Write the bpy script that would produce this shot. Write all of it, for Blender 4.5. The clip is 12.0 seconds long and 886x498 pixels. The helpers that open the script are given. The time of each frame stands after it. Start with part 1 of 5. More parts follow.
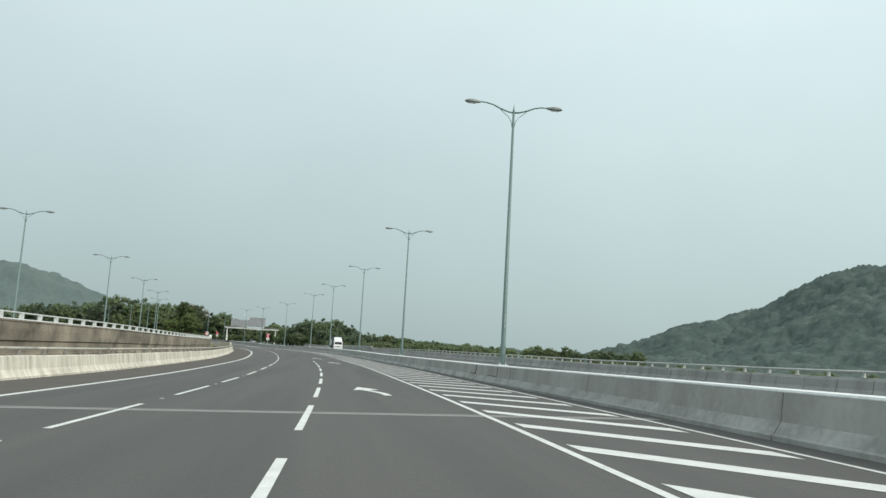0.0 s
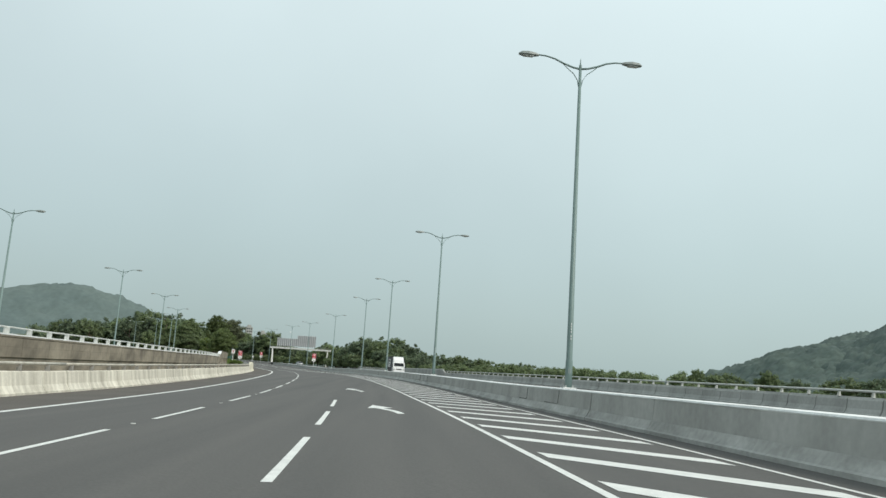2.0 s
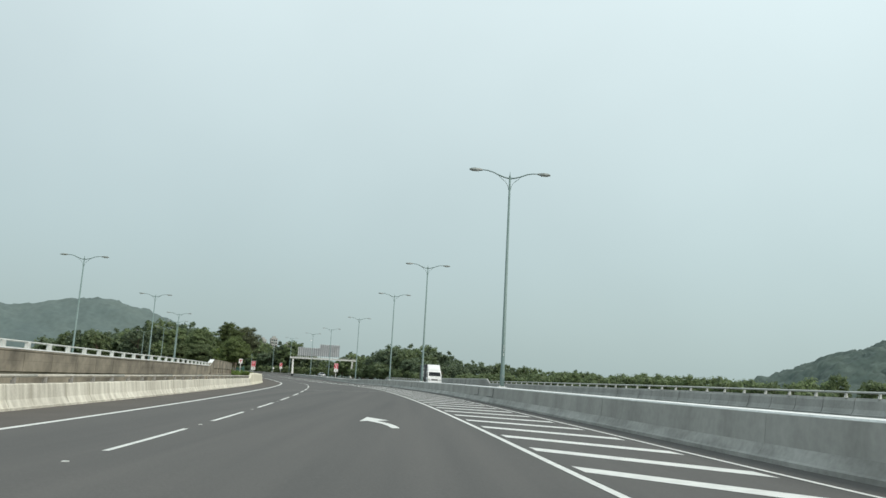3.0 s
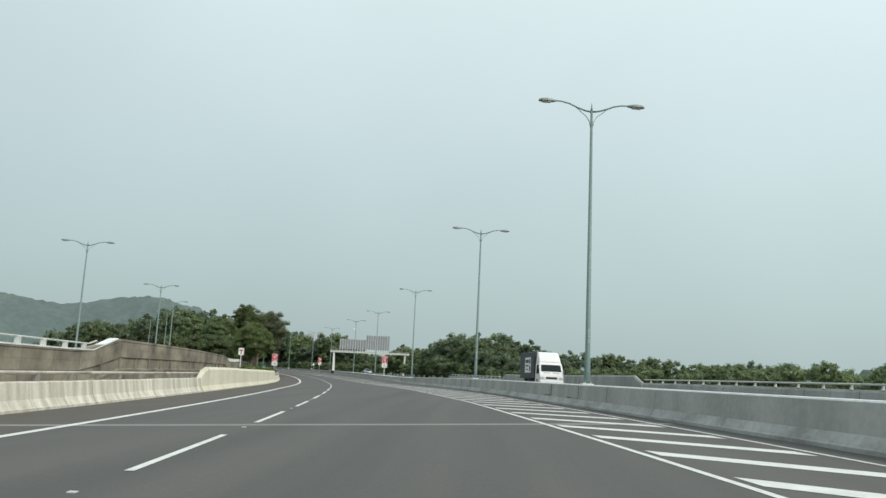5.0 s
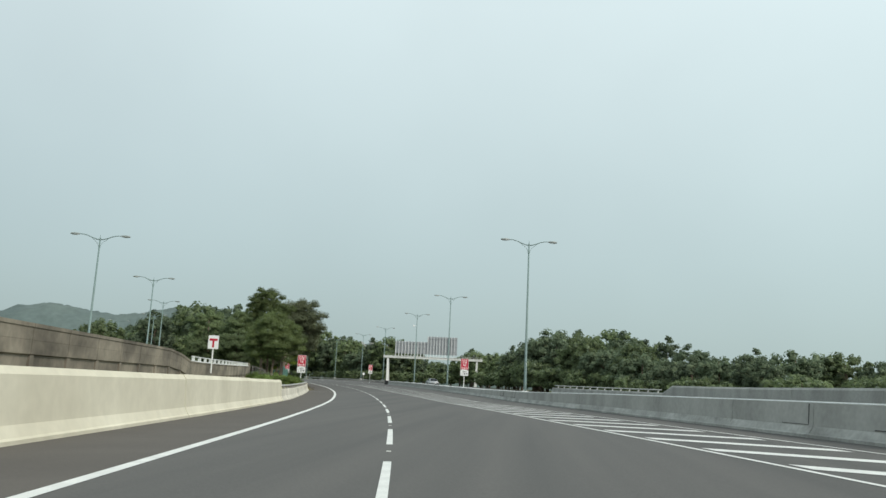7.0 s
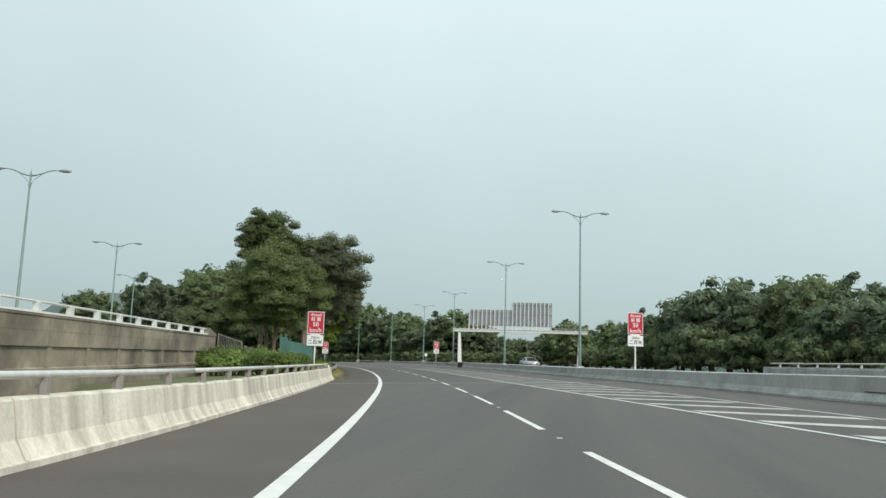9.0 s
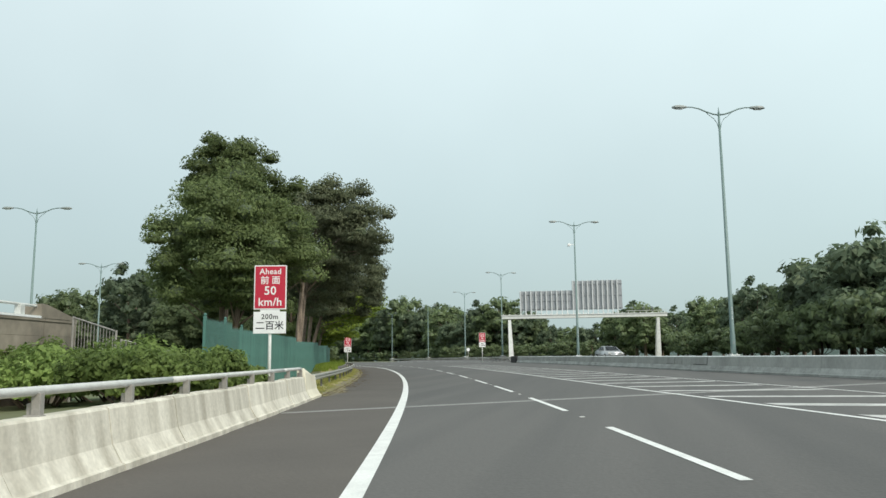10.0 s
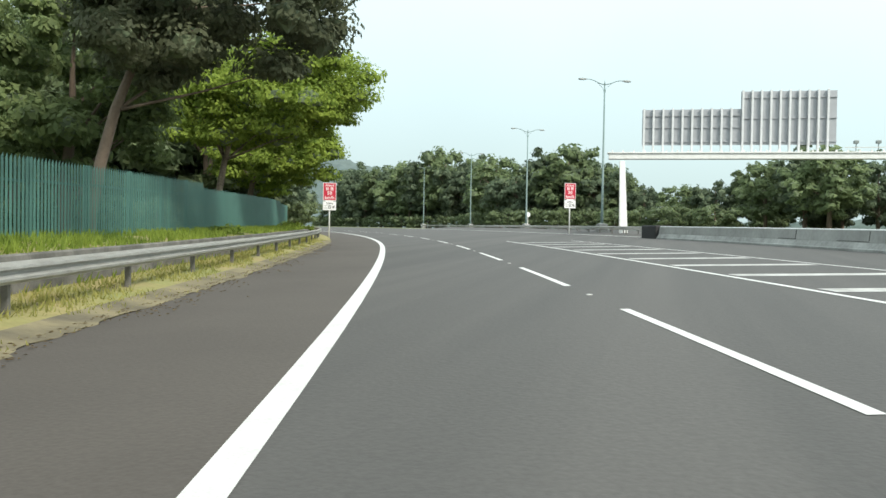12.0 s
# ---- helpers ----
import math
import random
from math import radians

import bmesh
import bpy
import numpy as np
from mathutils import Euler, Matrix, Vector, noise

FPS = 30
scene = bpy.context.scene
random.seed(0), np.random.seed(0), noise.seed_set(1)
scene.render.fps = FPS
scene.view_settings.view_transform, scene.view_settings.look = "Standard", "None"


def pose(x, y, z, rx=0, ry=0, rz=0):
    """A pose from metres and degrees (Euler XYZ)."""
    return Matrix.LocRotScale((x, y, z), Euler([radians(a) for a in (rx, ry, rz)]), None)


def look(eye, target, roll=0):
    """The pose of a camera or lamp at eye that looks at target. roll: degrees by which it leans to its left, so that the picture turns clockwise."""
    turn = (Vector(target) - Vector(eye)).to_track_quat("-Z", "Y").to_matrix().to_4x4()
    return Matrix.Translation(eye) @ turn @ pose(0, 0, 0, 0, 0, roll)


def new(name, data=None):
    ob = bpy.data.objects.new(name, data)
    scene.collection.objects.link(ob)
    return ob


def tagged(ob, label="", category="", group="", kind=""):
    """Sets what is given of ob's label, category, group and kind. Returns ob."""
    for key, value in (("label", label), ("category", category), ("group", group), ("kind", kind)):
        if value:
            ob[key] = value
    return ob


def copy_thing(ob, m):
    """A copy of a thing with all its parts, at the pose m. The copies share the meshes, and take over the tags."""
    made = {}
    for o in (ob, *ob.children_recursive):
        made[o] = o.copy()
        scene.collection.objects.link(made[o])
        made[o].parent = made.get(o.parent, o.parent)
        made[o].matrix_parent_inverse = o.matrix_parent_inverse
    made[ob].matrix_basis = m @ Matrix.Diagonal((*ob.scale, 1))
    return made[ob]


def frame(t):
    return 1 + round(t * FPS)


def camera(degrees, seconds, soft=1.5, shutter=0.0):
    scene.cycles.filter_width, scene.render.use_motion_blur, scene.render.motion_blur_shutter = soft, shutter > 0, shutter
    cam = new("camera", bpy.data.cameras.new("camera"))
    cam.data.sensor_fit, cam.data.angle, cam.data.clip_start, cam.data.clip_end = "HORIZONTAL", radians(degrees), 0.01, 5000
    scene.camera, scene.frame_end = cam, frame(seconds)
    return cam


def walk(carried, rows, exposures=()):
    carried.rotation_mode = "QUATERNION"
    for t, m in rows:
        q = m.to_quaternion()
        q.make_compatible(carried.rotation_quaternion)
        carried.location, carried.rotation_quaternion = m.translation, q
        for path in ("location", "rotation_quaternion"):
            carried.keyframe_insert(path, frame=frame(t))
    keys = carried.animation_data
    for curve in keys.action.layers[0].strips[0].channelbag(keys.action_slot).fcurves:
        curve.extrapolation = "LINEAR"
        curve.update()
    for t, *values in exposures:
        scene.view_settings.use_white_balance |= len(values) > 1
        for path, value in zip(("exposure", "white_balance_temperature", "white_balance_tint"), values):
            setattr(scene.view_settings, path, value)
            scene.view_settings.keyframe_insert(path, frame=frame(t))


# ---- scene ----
# One drive along a coastal dual carriageway: station lines follow the left-hand lane line.
cam = camera(58.0, 12.0)
PATH = [
    (0, (0.000, 0.000, 1.157), (1.314, 9.824, 2.484), 3.21),
    (0.5, (0.432, 12.520, 1.115), (1.619, 22.361, 2.436), 3.26),
    (1, (0.673, 25.179, 1.084), (1.668, 35.034, 2.463), 3.33),
    (1.5, (0.693, 38.103, 1.077), (1.460, 47.964, 2.550), 3.49),
    (2, (0.631, 51.147, 1.076), (1.173, 61.005, 2.662), 3.68),
    (2.5, (0.272, 63.878, 1.104), (0.629, 73.732, 2.768), 3.34),
    (3, (-0.374, 76.521, 1.141), (-0.156, 86.375, 2.832), 3.01),
    (3.2, (-0.438, 82.331, 1.194), (-0.292, 92.185, 2.889), 2.74),
    (4.8, (-4.392, 122.894, 1.378), (-4.722, 132.756, 3.004), 3.04),
    (5, (-5.128, 128.458, 1.392), (-5.518, 138.318, 3.015), 2.67),
    (5.5, (-6.962, 140.836, 1.475), (-7.538, 150.681, 3.131), 2.99),
    (6, (-9.074, 153.084, 1.475), (-9.804, 162.911, 3.181), 2.90),
    (6.5, (-11.358, 165.473, 1.517), (-12.239, 175.283, 3.247), 2.93),
    (7, (-13.759, 177.785, 1.527), (-14.790, 187.581, 3.251), 2.69),
    (7.2, (-14.589, 182.696, 1.469), (-15.693, 192.487, 3.178), 2.33),
    (8.8, (-23.212, 221.566, 1.411), (-24.865, 231.311, 2.928), 1.91),
    (9, (-24.363, 226.444, 1.458), (-26.068, 236.184, 2.953), 1.67),
    (9.5, (-27.136, 238.639, 1.518), (-29.038, 248.343, 3.005), 0.69),
    (10, (-29.994, 250.953, 1.659), (-32.109, 260.619, 3.102), -0.61),
    (10.5, (-32.854, 263.237, 1.762), (-35.225, 272.863, 3.071), -1.82),
    (11, (-35.872, 275.472, 1.862), (-38.456, 285.076, 2.911), -2.26),
    (11.2, (-37.036, 281.028, 1.955), (-39.600, 290.642, 2.950), -1.10),
    (11.5, (-38.846, 288.013, 2.028), (-41.471, 297.662, 2.117), -5.64),
    (11.7, (-40.445, 293.123, 2.028), (-43.019, 302.786, 1.972), -2.44),
    (12, (-42.655, 300.856, 2.106), (-45.262, 310.507, 1.896), 0.94),
]
walk(cam, [(t, look(eye, target, roll)) for t, eye, target, roll in PATH],
     exposures=((0, 0.12), (7, 0.10), (9, 0.22), (9.5, 0.28), (10.5, 0.38), (11, 0.54), (11.5, 0.70), (12, 0.80)))

# ---- sky and sun ----
SUN_AZ, SUN_EL = radians(128), radians(42)   # from north (+y) clockwise
world = bpy.data.worlds.new("hazy_sky")
scene.world = world
world.use_nodes = True
wn, wl = world.node_tree.nodes, world.node_tree.links
wn.clear()
w_out = wn.new("ShaderNodeOutputWorld")
w_bg = wn.new("ShaderNodeBackground")
w_sky = wn.new("ShaderNodeTexSky")
w_sky.sky_type = "NISHITA"
w_sky.sun_disc = False
w_sky.sun_elevation, w_sky.sun_rotation = SUN_EL, SUN_AZ
w_sky.air_density, w_sky.dust_density, w_sky.ozone_density = 1.0, 4.0, 1.5
w_scale = wn.new("ShaderNodeMix")
w_scale.data_type, w_scale.blend_type = "RGBA", "MULTIPLY"
w_scale.inputs["Factor"].default_value = 1.0
w_scale.inputs["B"].default_value = (0.10, 0.10, 0.10, 1)
w_mix = wn.new("ShaderNodeMix")
w_mix.data_type = "RGBA"
w_mix.inputs["Factor"].default_value = 0.84
w_tc = wn.new("ShaderNodeTexCoord")
w_sep = wn.new("ShaderNodeSeparateXYZ")
w_ramp = wn.new("ShaderNodeValToRGB")          # haze: thin blue-grey low down, whiter above
w_ramp.color_ramp.elements[0].position, w_ramp.color_ramp.elements[0].color = 0.0, (0.40, 0.51, 0.505, 1)
w_ramp.color_ramp.elements[1].position, w_ramp.color_ramp.elements[1].color = 0.45, (0.74, 0.87, 0.88, 1)
w_mid = w_ramp.color_ramp.elements.new(0.16)
w_mid.color = (0.52, 0.645, 0.645, 1)
w_cloud = wn.new("ShaderNodeTexNoise")
w_cloud.inputs["Scale"].default_value, w_cloud.inputs["Detail"].default_value = 2.2, 4
w_cl = wn.new("ShaderNodeMapRange")
w_cl.inputs["From Min"].default_value, w_cl.inputs["From Max"].default_value = 0.3, 0.7
w_cl.inputs["To Min"].default_value, w_cl.inputs["To Max"].default_value = 0.96, 1.05
w_cm = wn.new("ShaderNodeMix")
w_cm.data_type, w_cm.blend_type = "RGBA", "MULTIPLY"
w_cm.inputs["Factor"].default_value = 1.0
wl.new(w_tc.outputs["Generated"], w_sep.inputs[0])
wl.new(w_tc.outputs["Generated"], w_cloud.inputs["Vector"])
wl.new(w_sep.outputs["Z"], w_ramp.inputs["Fac"])
wl.new(w_cloud.outputs["Fac"], w_cl.inputs["Value"])
w_side = wn.new("ShaderNodeMapRange")          # the haze is brighter towards the sun's side
w_side.inputs["From Min"].default_value, w_side.inputs["From Max"].default_value = -1.0, 1.0
w_side.inputs["To Min"].default_value, w_side.inputs["To Max"].default_value = 0.86, 1.16
w_sm = wn.new("ShaderNodeMix")
w_sm.data_type, w_sm.blend_type = "RGBA", "MULTIPLY"
w_sm.inputs["Factor"].default_value = 1.0
wl.new(w_sep.outputs["X"], w_side.inputs["Value"])
wl.new(w_ramp.outputs["Color"], w_sm.inputs["A"])
wl.new(w_side.outputs["Result"], w_sm.inputs["B"])
wl.new(w_sm.outputs["Result"], w_cm.inputs["A"])
wl.new(w_cl.outputs["Result"], w_cm.inputs["B"])
wl.new(w_sky.outputs["Color"], w_scale.inputs["A"])
wl.new(w_scale.outputs["Result"], w_mix.inputs["A"])
wl.new(w_cm.outputs["Result"], w_mix.inputs["B"])
wl.new(w_mix.outputs["Result"], w_bg.inputs["Color"])
w_bg.inputs["Strength"].default_value = 1.0
wl.new(w_bg.outputs["Background"], w_out.inputs["Surface"])

sun_data = bpy.data.lights.new("sun", "SUN")
sun_data.energy, sun_data.angle, sun_data.color = 2.1, radians(12), (1.0, 0.95, 0.86)
sun = new("sun", sun_data)
sun.matrix_world = look((0, 0, 0), (-math.sin(SUN_AZ) * math.cos(SUN_EL), -math.cos(SUN_AZ) * math.cos(SUN_EL), -math.sin(SUN_EL)))


# ---- materials ----
def material(name, color, rough=0.7, metal=0.0, dark=None, scale=1.5, fine=None, bump=0.0, bump_scale=60.0, amount=0.5, detail=5.0, random=0.0, streak=None, spec=0.5, contrast=0.12):
    """A surface with two scales of variation: patches of a second colour, and a fine grain with relief."""
    m = bpy.data.materials.new(name)
    m.use_nodes = True
    n, l = m.node_tree.nodes, m.node_tree.links
    b = n["Principled BSDF"]
    b.inputs["Roughness"].default_value, b.inputs["Metallic"].default_value = rough, metal
    b.inputs["Specular IOR Level"].default_value = spec
    tc = n.new("ShaderNodeTexCoord")
    big = n.new("ShaderNodeTexNoise")
    big.inputs["Scale"].default_value, big.inputs["Detail"].default_value = scale, detail
    l.new(tc.outputs["Object"], big.inputs["Vector"])
    if streak:                                   # stretch the patches along one axis
        mp = n.new("ShaderNodeMapping")
        mp.inputs["Scale"].default_value = streak
        l.new(tc.outputs["Object"], mp.inputs["Vector"])
        l.new(mp.outputs["Vector"], big.inputs["Vector"])
    ramp = n.new("ShaderNodeMapRange")
    ramp.inputs["From Min"].default_value, ramp.inputs["From Max"].default_value = 0.35, 0.68
    ramp.inputs["To Max"].default_value = amount
    l.new(big.outputs["Fac"], ramp.inputs["Value"])
    mix = n.new("ShaderNodeMix")
    mix.data_type = "RGBA"
    d = dark or tuple(c * 0.7 for c in color)
    mix.inputs["A"].default_value, mix.inputs["B"].default_value = (*color, 1), (*d, 1)
    l.new(ramp.outputs["Result"], mix.inputs["Factor"])
    grain = n.new("ShaderNodeTexNoise")
    grain.inputs["Scale"].default_value, grain.inputs["Detail"].default_value = fine or bump_scale, 3
    l.new(tc.outputs["Object"], grain.inputs["Vector"])
    gr = n.new("ShaderNodeMapRange")
    gr.inputs["From Min"].default_value, gr.inputs["From Max"].default_value = 0.25, 0.75
    gr.inputs["To Min"].default_value, gr.inputs["To Max"].default_value = 1 - contrast, 1 + contrast
    l.new(grain.outputs["Fac"], gr.inputs["Value"])
    mul = n.new("ShaderNodeMix")
    mul.data_type, mul.blend_type = "RGBA", "MULTIPLY"
    mul.inputs["Factor"].default_value = 1.0
    l.new(mix.outputs["Result"], mul.inputs["A"])
    l.new(gr.outputs["Result"], mul.inputs["B"])
    last = mul.outputs["Result"]
    if random:
        info = n.new("ShaderNodeObjectInfo")
        rr = n.new("ShaderNodeMapRange")
        rr.inputs["To Min"].default_value, rr.inputs["To Max"].default_value = 1 - random, 1 + random
        l.new(info.outputs["Random"], rr.inputs["Value"])
        rm = n.new("ShaderNodeMix")
        rm.data_type, rm.blend_type = "RGBA", "MULTIPLY"
        rm.inputs["Factor"].default_value = 1.0
        l.new(last, rm.inputs["A"])
        l.new(rr.outputs["Result"], rm.inputs["B"])
        last = rm.outputs["Result"]
    l.new(last, b.inputs["Base Color"])
    if bump:
        bp = n.new("ShaderNodeBump")
        bp.inputs["Strength"].default_value, bp.inputs["Distance"].default_value = bump, 0.02
        l.new(grain.outputs["Fac"], bp.inputs["Height"])
        l.new(bp.outputs["Normal"], b.inputs["Normal"])
    return m


def leaf_material(name, light, dark, tint=0.25):
    """Leaves: each one its own tone, with some light passing through."""
    m = bpy.data.materials.new(name)
    m.use_nodes = True
    n, l = m.node_tree.nodes, m.node_tree.links
    b = n["Principled BSDF"]
    b.inputs["Roughness"].default_value = 0.6
    b.inputs["Specular IOR Level"].default_value = 0.12
    geo = n.new("ShaderNodeNewGeometry")
    info = n.new("ShaderNodeObjectInfo")
    mix = n.new("ShaderNodeMix")
    mix.data_type = "RGBA"
    mix.inputs["A"].default_value, mix.inputs["B"].default_value = (*dark, 1), (*light, 1)
    leaf = n.new("ShaderNodeMapRange")           # leaf by leaf, most of them near the middle tone
    leaf.inputs["To Min"].default_value, leaf.inputs["To Max"].default_value = 0.22, 0.72
    l.new(geo.outputs["Random Per Island"], leaf.inputs["Value"])
    tc = n.new("ShaderNodeTexCoord")
    bough = n.new("ShaderNodeTexNoise")          # bough by bough
    bough.inputs["Scale"].default_value, bough.inputs["Detail"].default_value = 0.45, 3
    l.new(tc.outputs["Object"], bough.inputs["Vector"])
    shift = n.new("ShaderNodeMapRange")
    shift.inputs["From Min"].default_value, shift.inputs["From Max"].default_value = 0.3, 0.7
    shift.inputs["To Min"].default_value, shift.inputs["To Max"].default_value = -0.30, 0.36
    l.new(bough.outputs["Fac"], shift.inputs["Value"])
    both = n.new("ShaderNodeMath")
    both.use_clamp = True
    l.new(leaf.outputs["Result"], both.inputs[0])
    l.new(shift.outputs["Result"], both.inputs[1])
    l.new(both.outputs["Value"], mix.inputs["Factor"])
    rr = n.new("ShaderNodeMapRange")
    rr.inputs["To Min"].default_value, rr.inputs["To Max"].default_value = 1 - tint, 1 + tint
    l.new(info.outputs["Random"], rr.inputs["Value"])
    mul = n.new("ShaderNodeMix")
    mul.data_type, mul.blend_type = "RGBA", "MULTIPLY"
    mul.inputs["Factor"].default_value = 1.0
    l.new(mix.outputs["Result"], mul.inputs["A"])
    l.new(rr.outputs["Result"], mul.inputs["B"])
    l.new(mul.outputs["Result"], b.inputs["Base Color"])
    tr = n.new("ShaderNodeBsdfTranslucent")
    l.new(mul.outputs["Result"], tr.inputs["Color"])
    ms = n.new("ShaderNodeMixShader")
    ms.inputs["Fac"].default_value = 0.45
    l.new(b.outputs["BSDF"], ms.inputs[1])
    l.new(tr.outputs["BSDF"], ms.inputs[2])
    l.new(ms.outputs["Shader"], n["Material Output"].inputs["Surface"])
    return m


ASPHALT = material("asphalt", (0.098, 0.093, 0.087), 0.85, dark=(0.068, 0.066, 0.063), scale=0.9, fine=22, bump=0.3, bump_scale=60, amount=0.8, streak=(1, 0.035, 1))
SHOULDER = material("shoulder_asphalt", (0.095, 0.083, 0.072), 0.9, dark=(0.064, 0.055, 0.048), scale=0.4, fine=25, bump=0.25)
MARKING = material("road_paint", (0.72, 0.72, 0.69), 0.6, dark=(0.5, 0.5, 0.48), scale=3, fine=40, amount=0.5)
MARKING_WORN = material("worn_road_paint", (0.56, 0.555, 0.53), 0.7, dark=(0.26, 0.255, 0.24), scale=2.2, fine=12, amount=0.75, detail=8)
CONCRETE_PALE = material("pale_concrete", (0.68, 0.645, 0.555), 0.85, dark=(0.32, 0.29, 0.23), scale=2.4, fine=16, bump=0.2, amount=0.75, random=0.10, streak=(1, 1, 0.07))
CONCRETE_GREY = material("grey_concrete", (0.395, 0.395, 0.375), 0.85, dark=(0.215, 0.215, 0.20), scale=1.1, fine=6, bump=0.2, amount=0.62, random=0.05, streak=(1, 0.6, 0.22), detail=8, contrast=0.10)
CONCRETE_FOOT = material("scuffed_concrete", (0.43, 0.43, 0.41), 0.9, dark=(0.19, 0.19, 0.175), scale=1.8, fine=7, bump=0.5, bump_scale=12, amount=0.72, random=0.08, streak=(1, 0.35, 0.8), detail=10, contrast=0.15)
CONCRETE_BROWN = material("weathered_concrete", (0.31, 0.27, 0.21), 0.9, dark=(0.075, 0.064, 0.05), scale=1.5, fine=4, bump=0.3, amount=0.85, random=0.12, streak=(0.6, 0.26, 0.4), detail=12, contrast=0.14)
CONCRETE_CREAM = material("cream_concrete", (0.67, 0.63, 0.505), 0.8, dark=(0.52, 0.48, 0.37), scale=0.5, fine=3, bump=0.1, amount=0.6, random=0.04, streak=(1, 1, 0.7), contrast=0.05)
COPING = material("coping_paint", (0.80, 0.81, 0.80), 0.7, dark=(0.55, 0.55, 0.53), scale=2, fine=20)
GALV = material("galvanised_steel", (0.62, 0.62, 0.59), 0.5, metal=0.12, dark=(0.42, 0.41, 0.385), scale=4, fine=80, random=0.05)
RAILPAINT = material("painted_rail", (0.58, 0.59, 0.56), 0.5, dark=(0.40, 0.405, 0.38), scale=4, fine=60)
RAIL_WORN = material("worn_rail", (0.52, 0.49, 0.42), 0.55, dark=(0.33, 0.30, 0.25), scale=2, fine=20, amount=0.8)
RAIL_POST = material("worn_rail_post", (0.30, 0.285, 0.26), 0.6, dark=(0.17, 0.16, 0.14), scale=3, fine=30)
POLE = material("grey_green_paint", (0.165, 0.235, 0.225), 0.5, dark=(0.12, 0.175, 0.165), scale=2, fine=30)
LAMPHEAD = material("lamp_head", (0.24, 0.27, 0.26), 0.5, dark=(0.17, 0.19, 0.18), scale=5)
GLASSY = material("lamp_lens", (0.55, 0.57, 0.55), 0.25, scale=5)
WHITEPAINT = material("white_paint", (0.78, 0.78, 0.75), 0.5, dark=(0.62, 0.62, 0.58), scale=2, fine=30)
KERB = material("stained_kerb", (0.20, 0.19, 0.17), 0.9, dark=(0.07, 0.068, 0.06), scale=2.0, fine=12, bump=0.4, amount=0.9, random=0.1)
SIGNRED = material("sign_red", (0.50, 0.018, 0.045), 0.4, dark=(0.42, 0.015, 0.04), scale=3)
SIGNWHITE = material("sign_white", (0.80, 0.80, 0.79), 0.4, dark=(0.72, 0.72, 0.70), scale=3)
BLACK = material("black_paint", (0.02, 0.02, 0.022), 0.5)
# Sheet darker than its ribs: the shade between them is put into the colour.
ALU = material("shaded_aluminium", (0.36, 0.37, 0.385), 0.5, metal=0.3, dark=(0.29, 0.30, 0.315), scale=1.5, random=0.06)
POST_STEEL = material("weathered_steel", (0.16, 0.155, 0.14), 0.7, dark=(0.09, 0.085, 0.075), scale=4, fine=40)
FENCE = material("green_paint", (0.070, 0.172, 0.143), 0.5, dark=(0.050, 0.125, 0.106), scale=1.0, fine=30, random=0.15)
GRASS = material("verge_grass", (0.235, 0.245, 0.08), 0.9, dark=(0.32, 0.25, 0.115), scale=0.7, fine=9, bump=0.6, bump_scale=30, amount=0.9)
SAND = material("verge_sand", (0.25, 0.215, 0.125), 0.95, dark=(0.115, 0.10, 0.07), scale=1.1, fine=7, bump=0.6, bump_scale=25, amount=0.95, detail=8)
LITTER = leaf_material("dry_leaves", (0.26, 0.19, 0.09), (0.09, 0.065, 0.04))
EARTH = material("scrub_ground", (0.09, 0.12, 0.045), 0.95, dark=(0.13, 0.11, 0.06), scale=0.2, fine=3, bump=0.5, bump_scale=8, amount=0.8)
BARK = material("bark", (0.20, 0.15, 0.11), 0.9, dark=(0.10, 0.075, 0.055), scale=2.5, fine=14, bump=0.6, bump_scale=20, amount=0.9, streak=(1, 1, 0.25))
BARK_PALE = material("pale_bark", (0.30, 0.235, 0.18), 0.9, dark=(0.075, 0.058, 0.045), scale=3.2, fine=14, bump=0.9, bump_scale=20, amount=1.0, streak=(1, 1, 0.22), detail=8, contrast=0.35)
RIB = material("rib_paint", (0.66, 0.67, 0.67), 0.5, dark=(0.55, 0.56, 0.56), scale=2)
LEAF_DARK = leaf_material("dark_leaves", (0.20, 0.222, 0.128), (0.105, 0.12, 0.076))
LEAF_MID = leaf_material("mid_leaves", (0.205, 0.255, 0.10), (0.098, 0.13, 0.058))
LEAF_LIGHT = leaf_material("light_leaves", (0.33, 0.41, 0.075), (0.11, 0.17, 0.03))
# Slight blue and low contrast put distance haze into these leaf tones.
LEAF_FAR = leaf_material("far_leaves", (0.168, 0.214, 0.13), (0.11, 0.146, 0.096))
LEAF_BELT = leaf_material("belt_leaves", (0.212, 0.264, 0.126), (0.126, 0.168, 0.086))
# Filler for the crowns, darker than the leaves: inner shade put into colour.
LEAF_CORE = material("crown_core_shade", (0.13, 0.165, 0.092), 0.9, dark=(0.085, 0.112, 0.065), scale=1.2, fine=4, bump=0.8, bump_scale=5)
LEAF_BUSH = leaf_material("bush_leaves", (0.27, 0.36, 0.11), (0.075, 0.115, 0.034))
LEAF_GRASS = leaf_material("grass_blades", (0.44, 0.40, 0.14), (0.20, 0.225, 0.065))
# Distance haze is put into this colour: paler and bluer than HILL.
HILL_FAR = material("far_hill_haze", (0.115, 0.15, 0.14), 0.95, dark=(0.085, 0.118, 0.116), scale=0.008, fine=0.09, bump=0.0, amount=0.9, detail=8, contrast=0.13)
# Some haze is painted in here too, as a blue-grey shift of the green.
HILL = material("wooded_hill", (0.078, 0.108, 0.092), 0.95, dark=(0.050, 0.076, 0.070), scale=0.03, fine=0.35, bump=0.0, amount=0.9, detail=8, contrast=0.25)
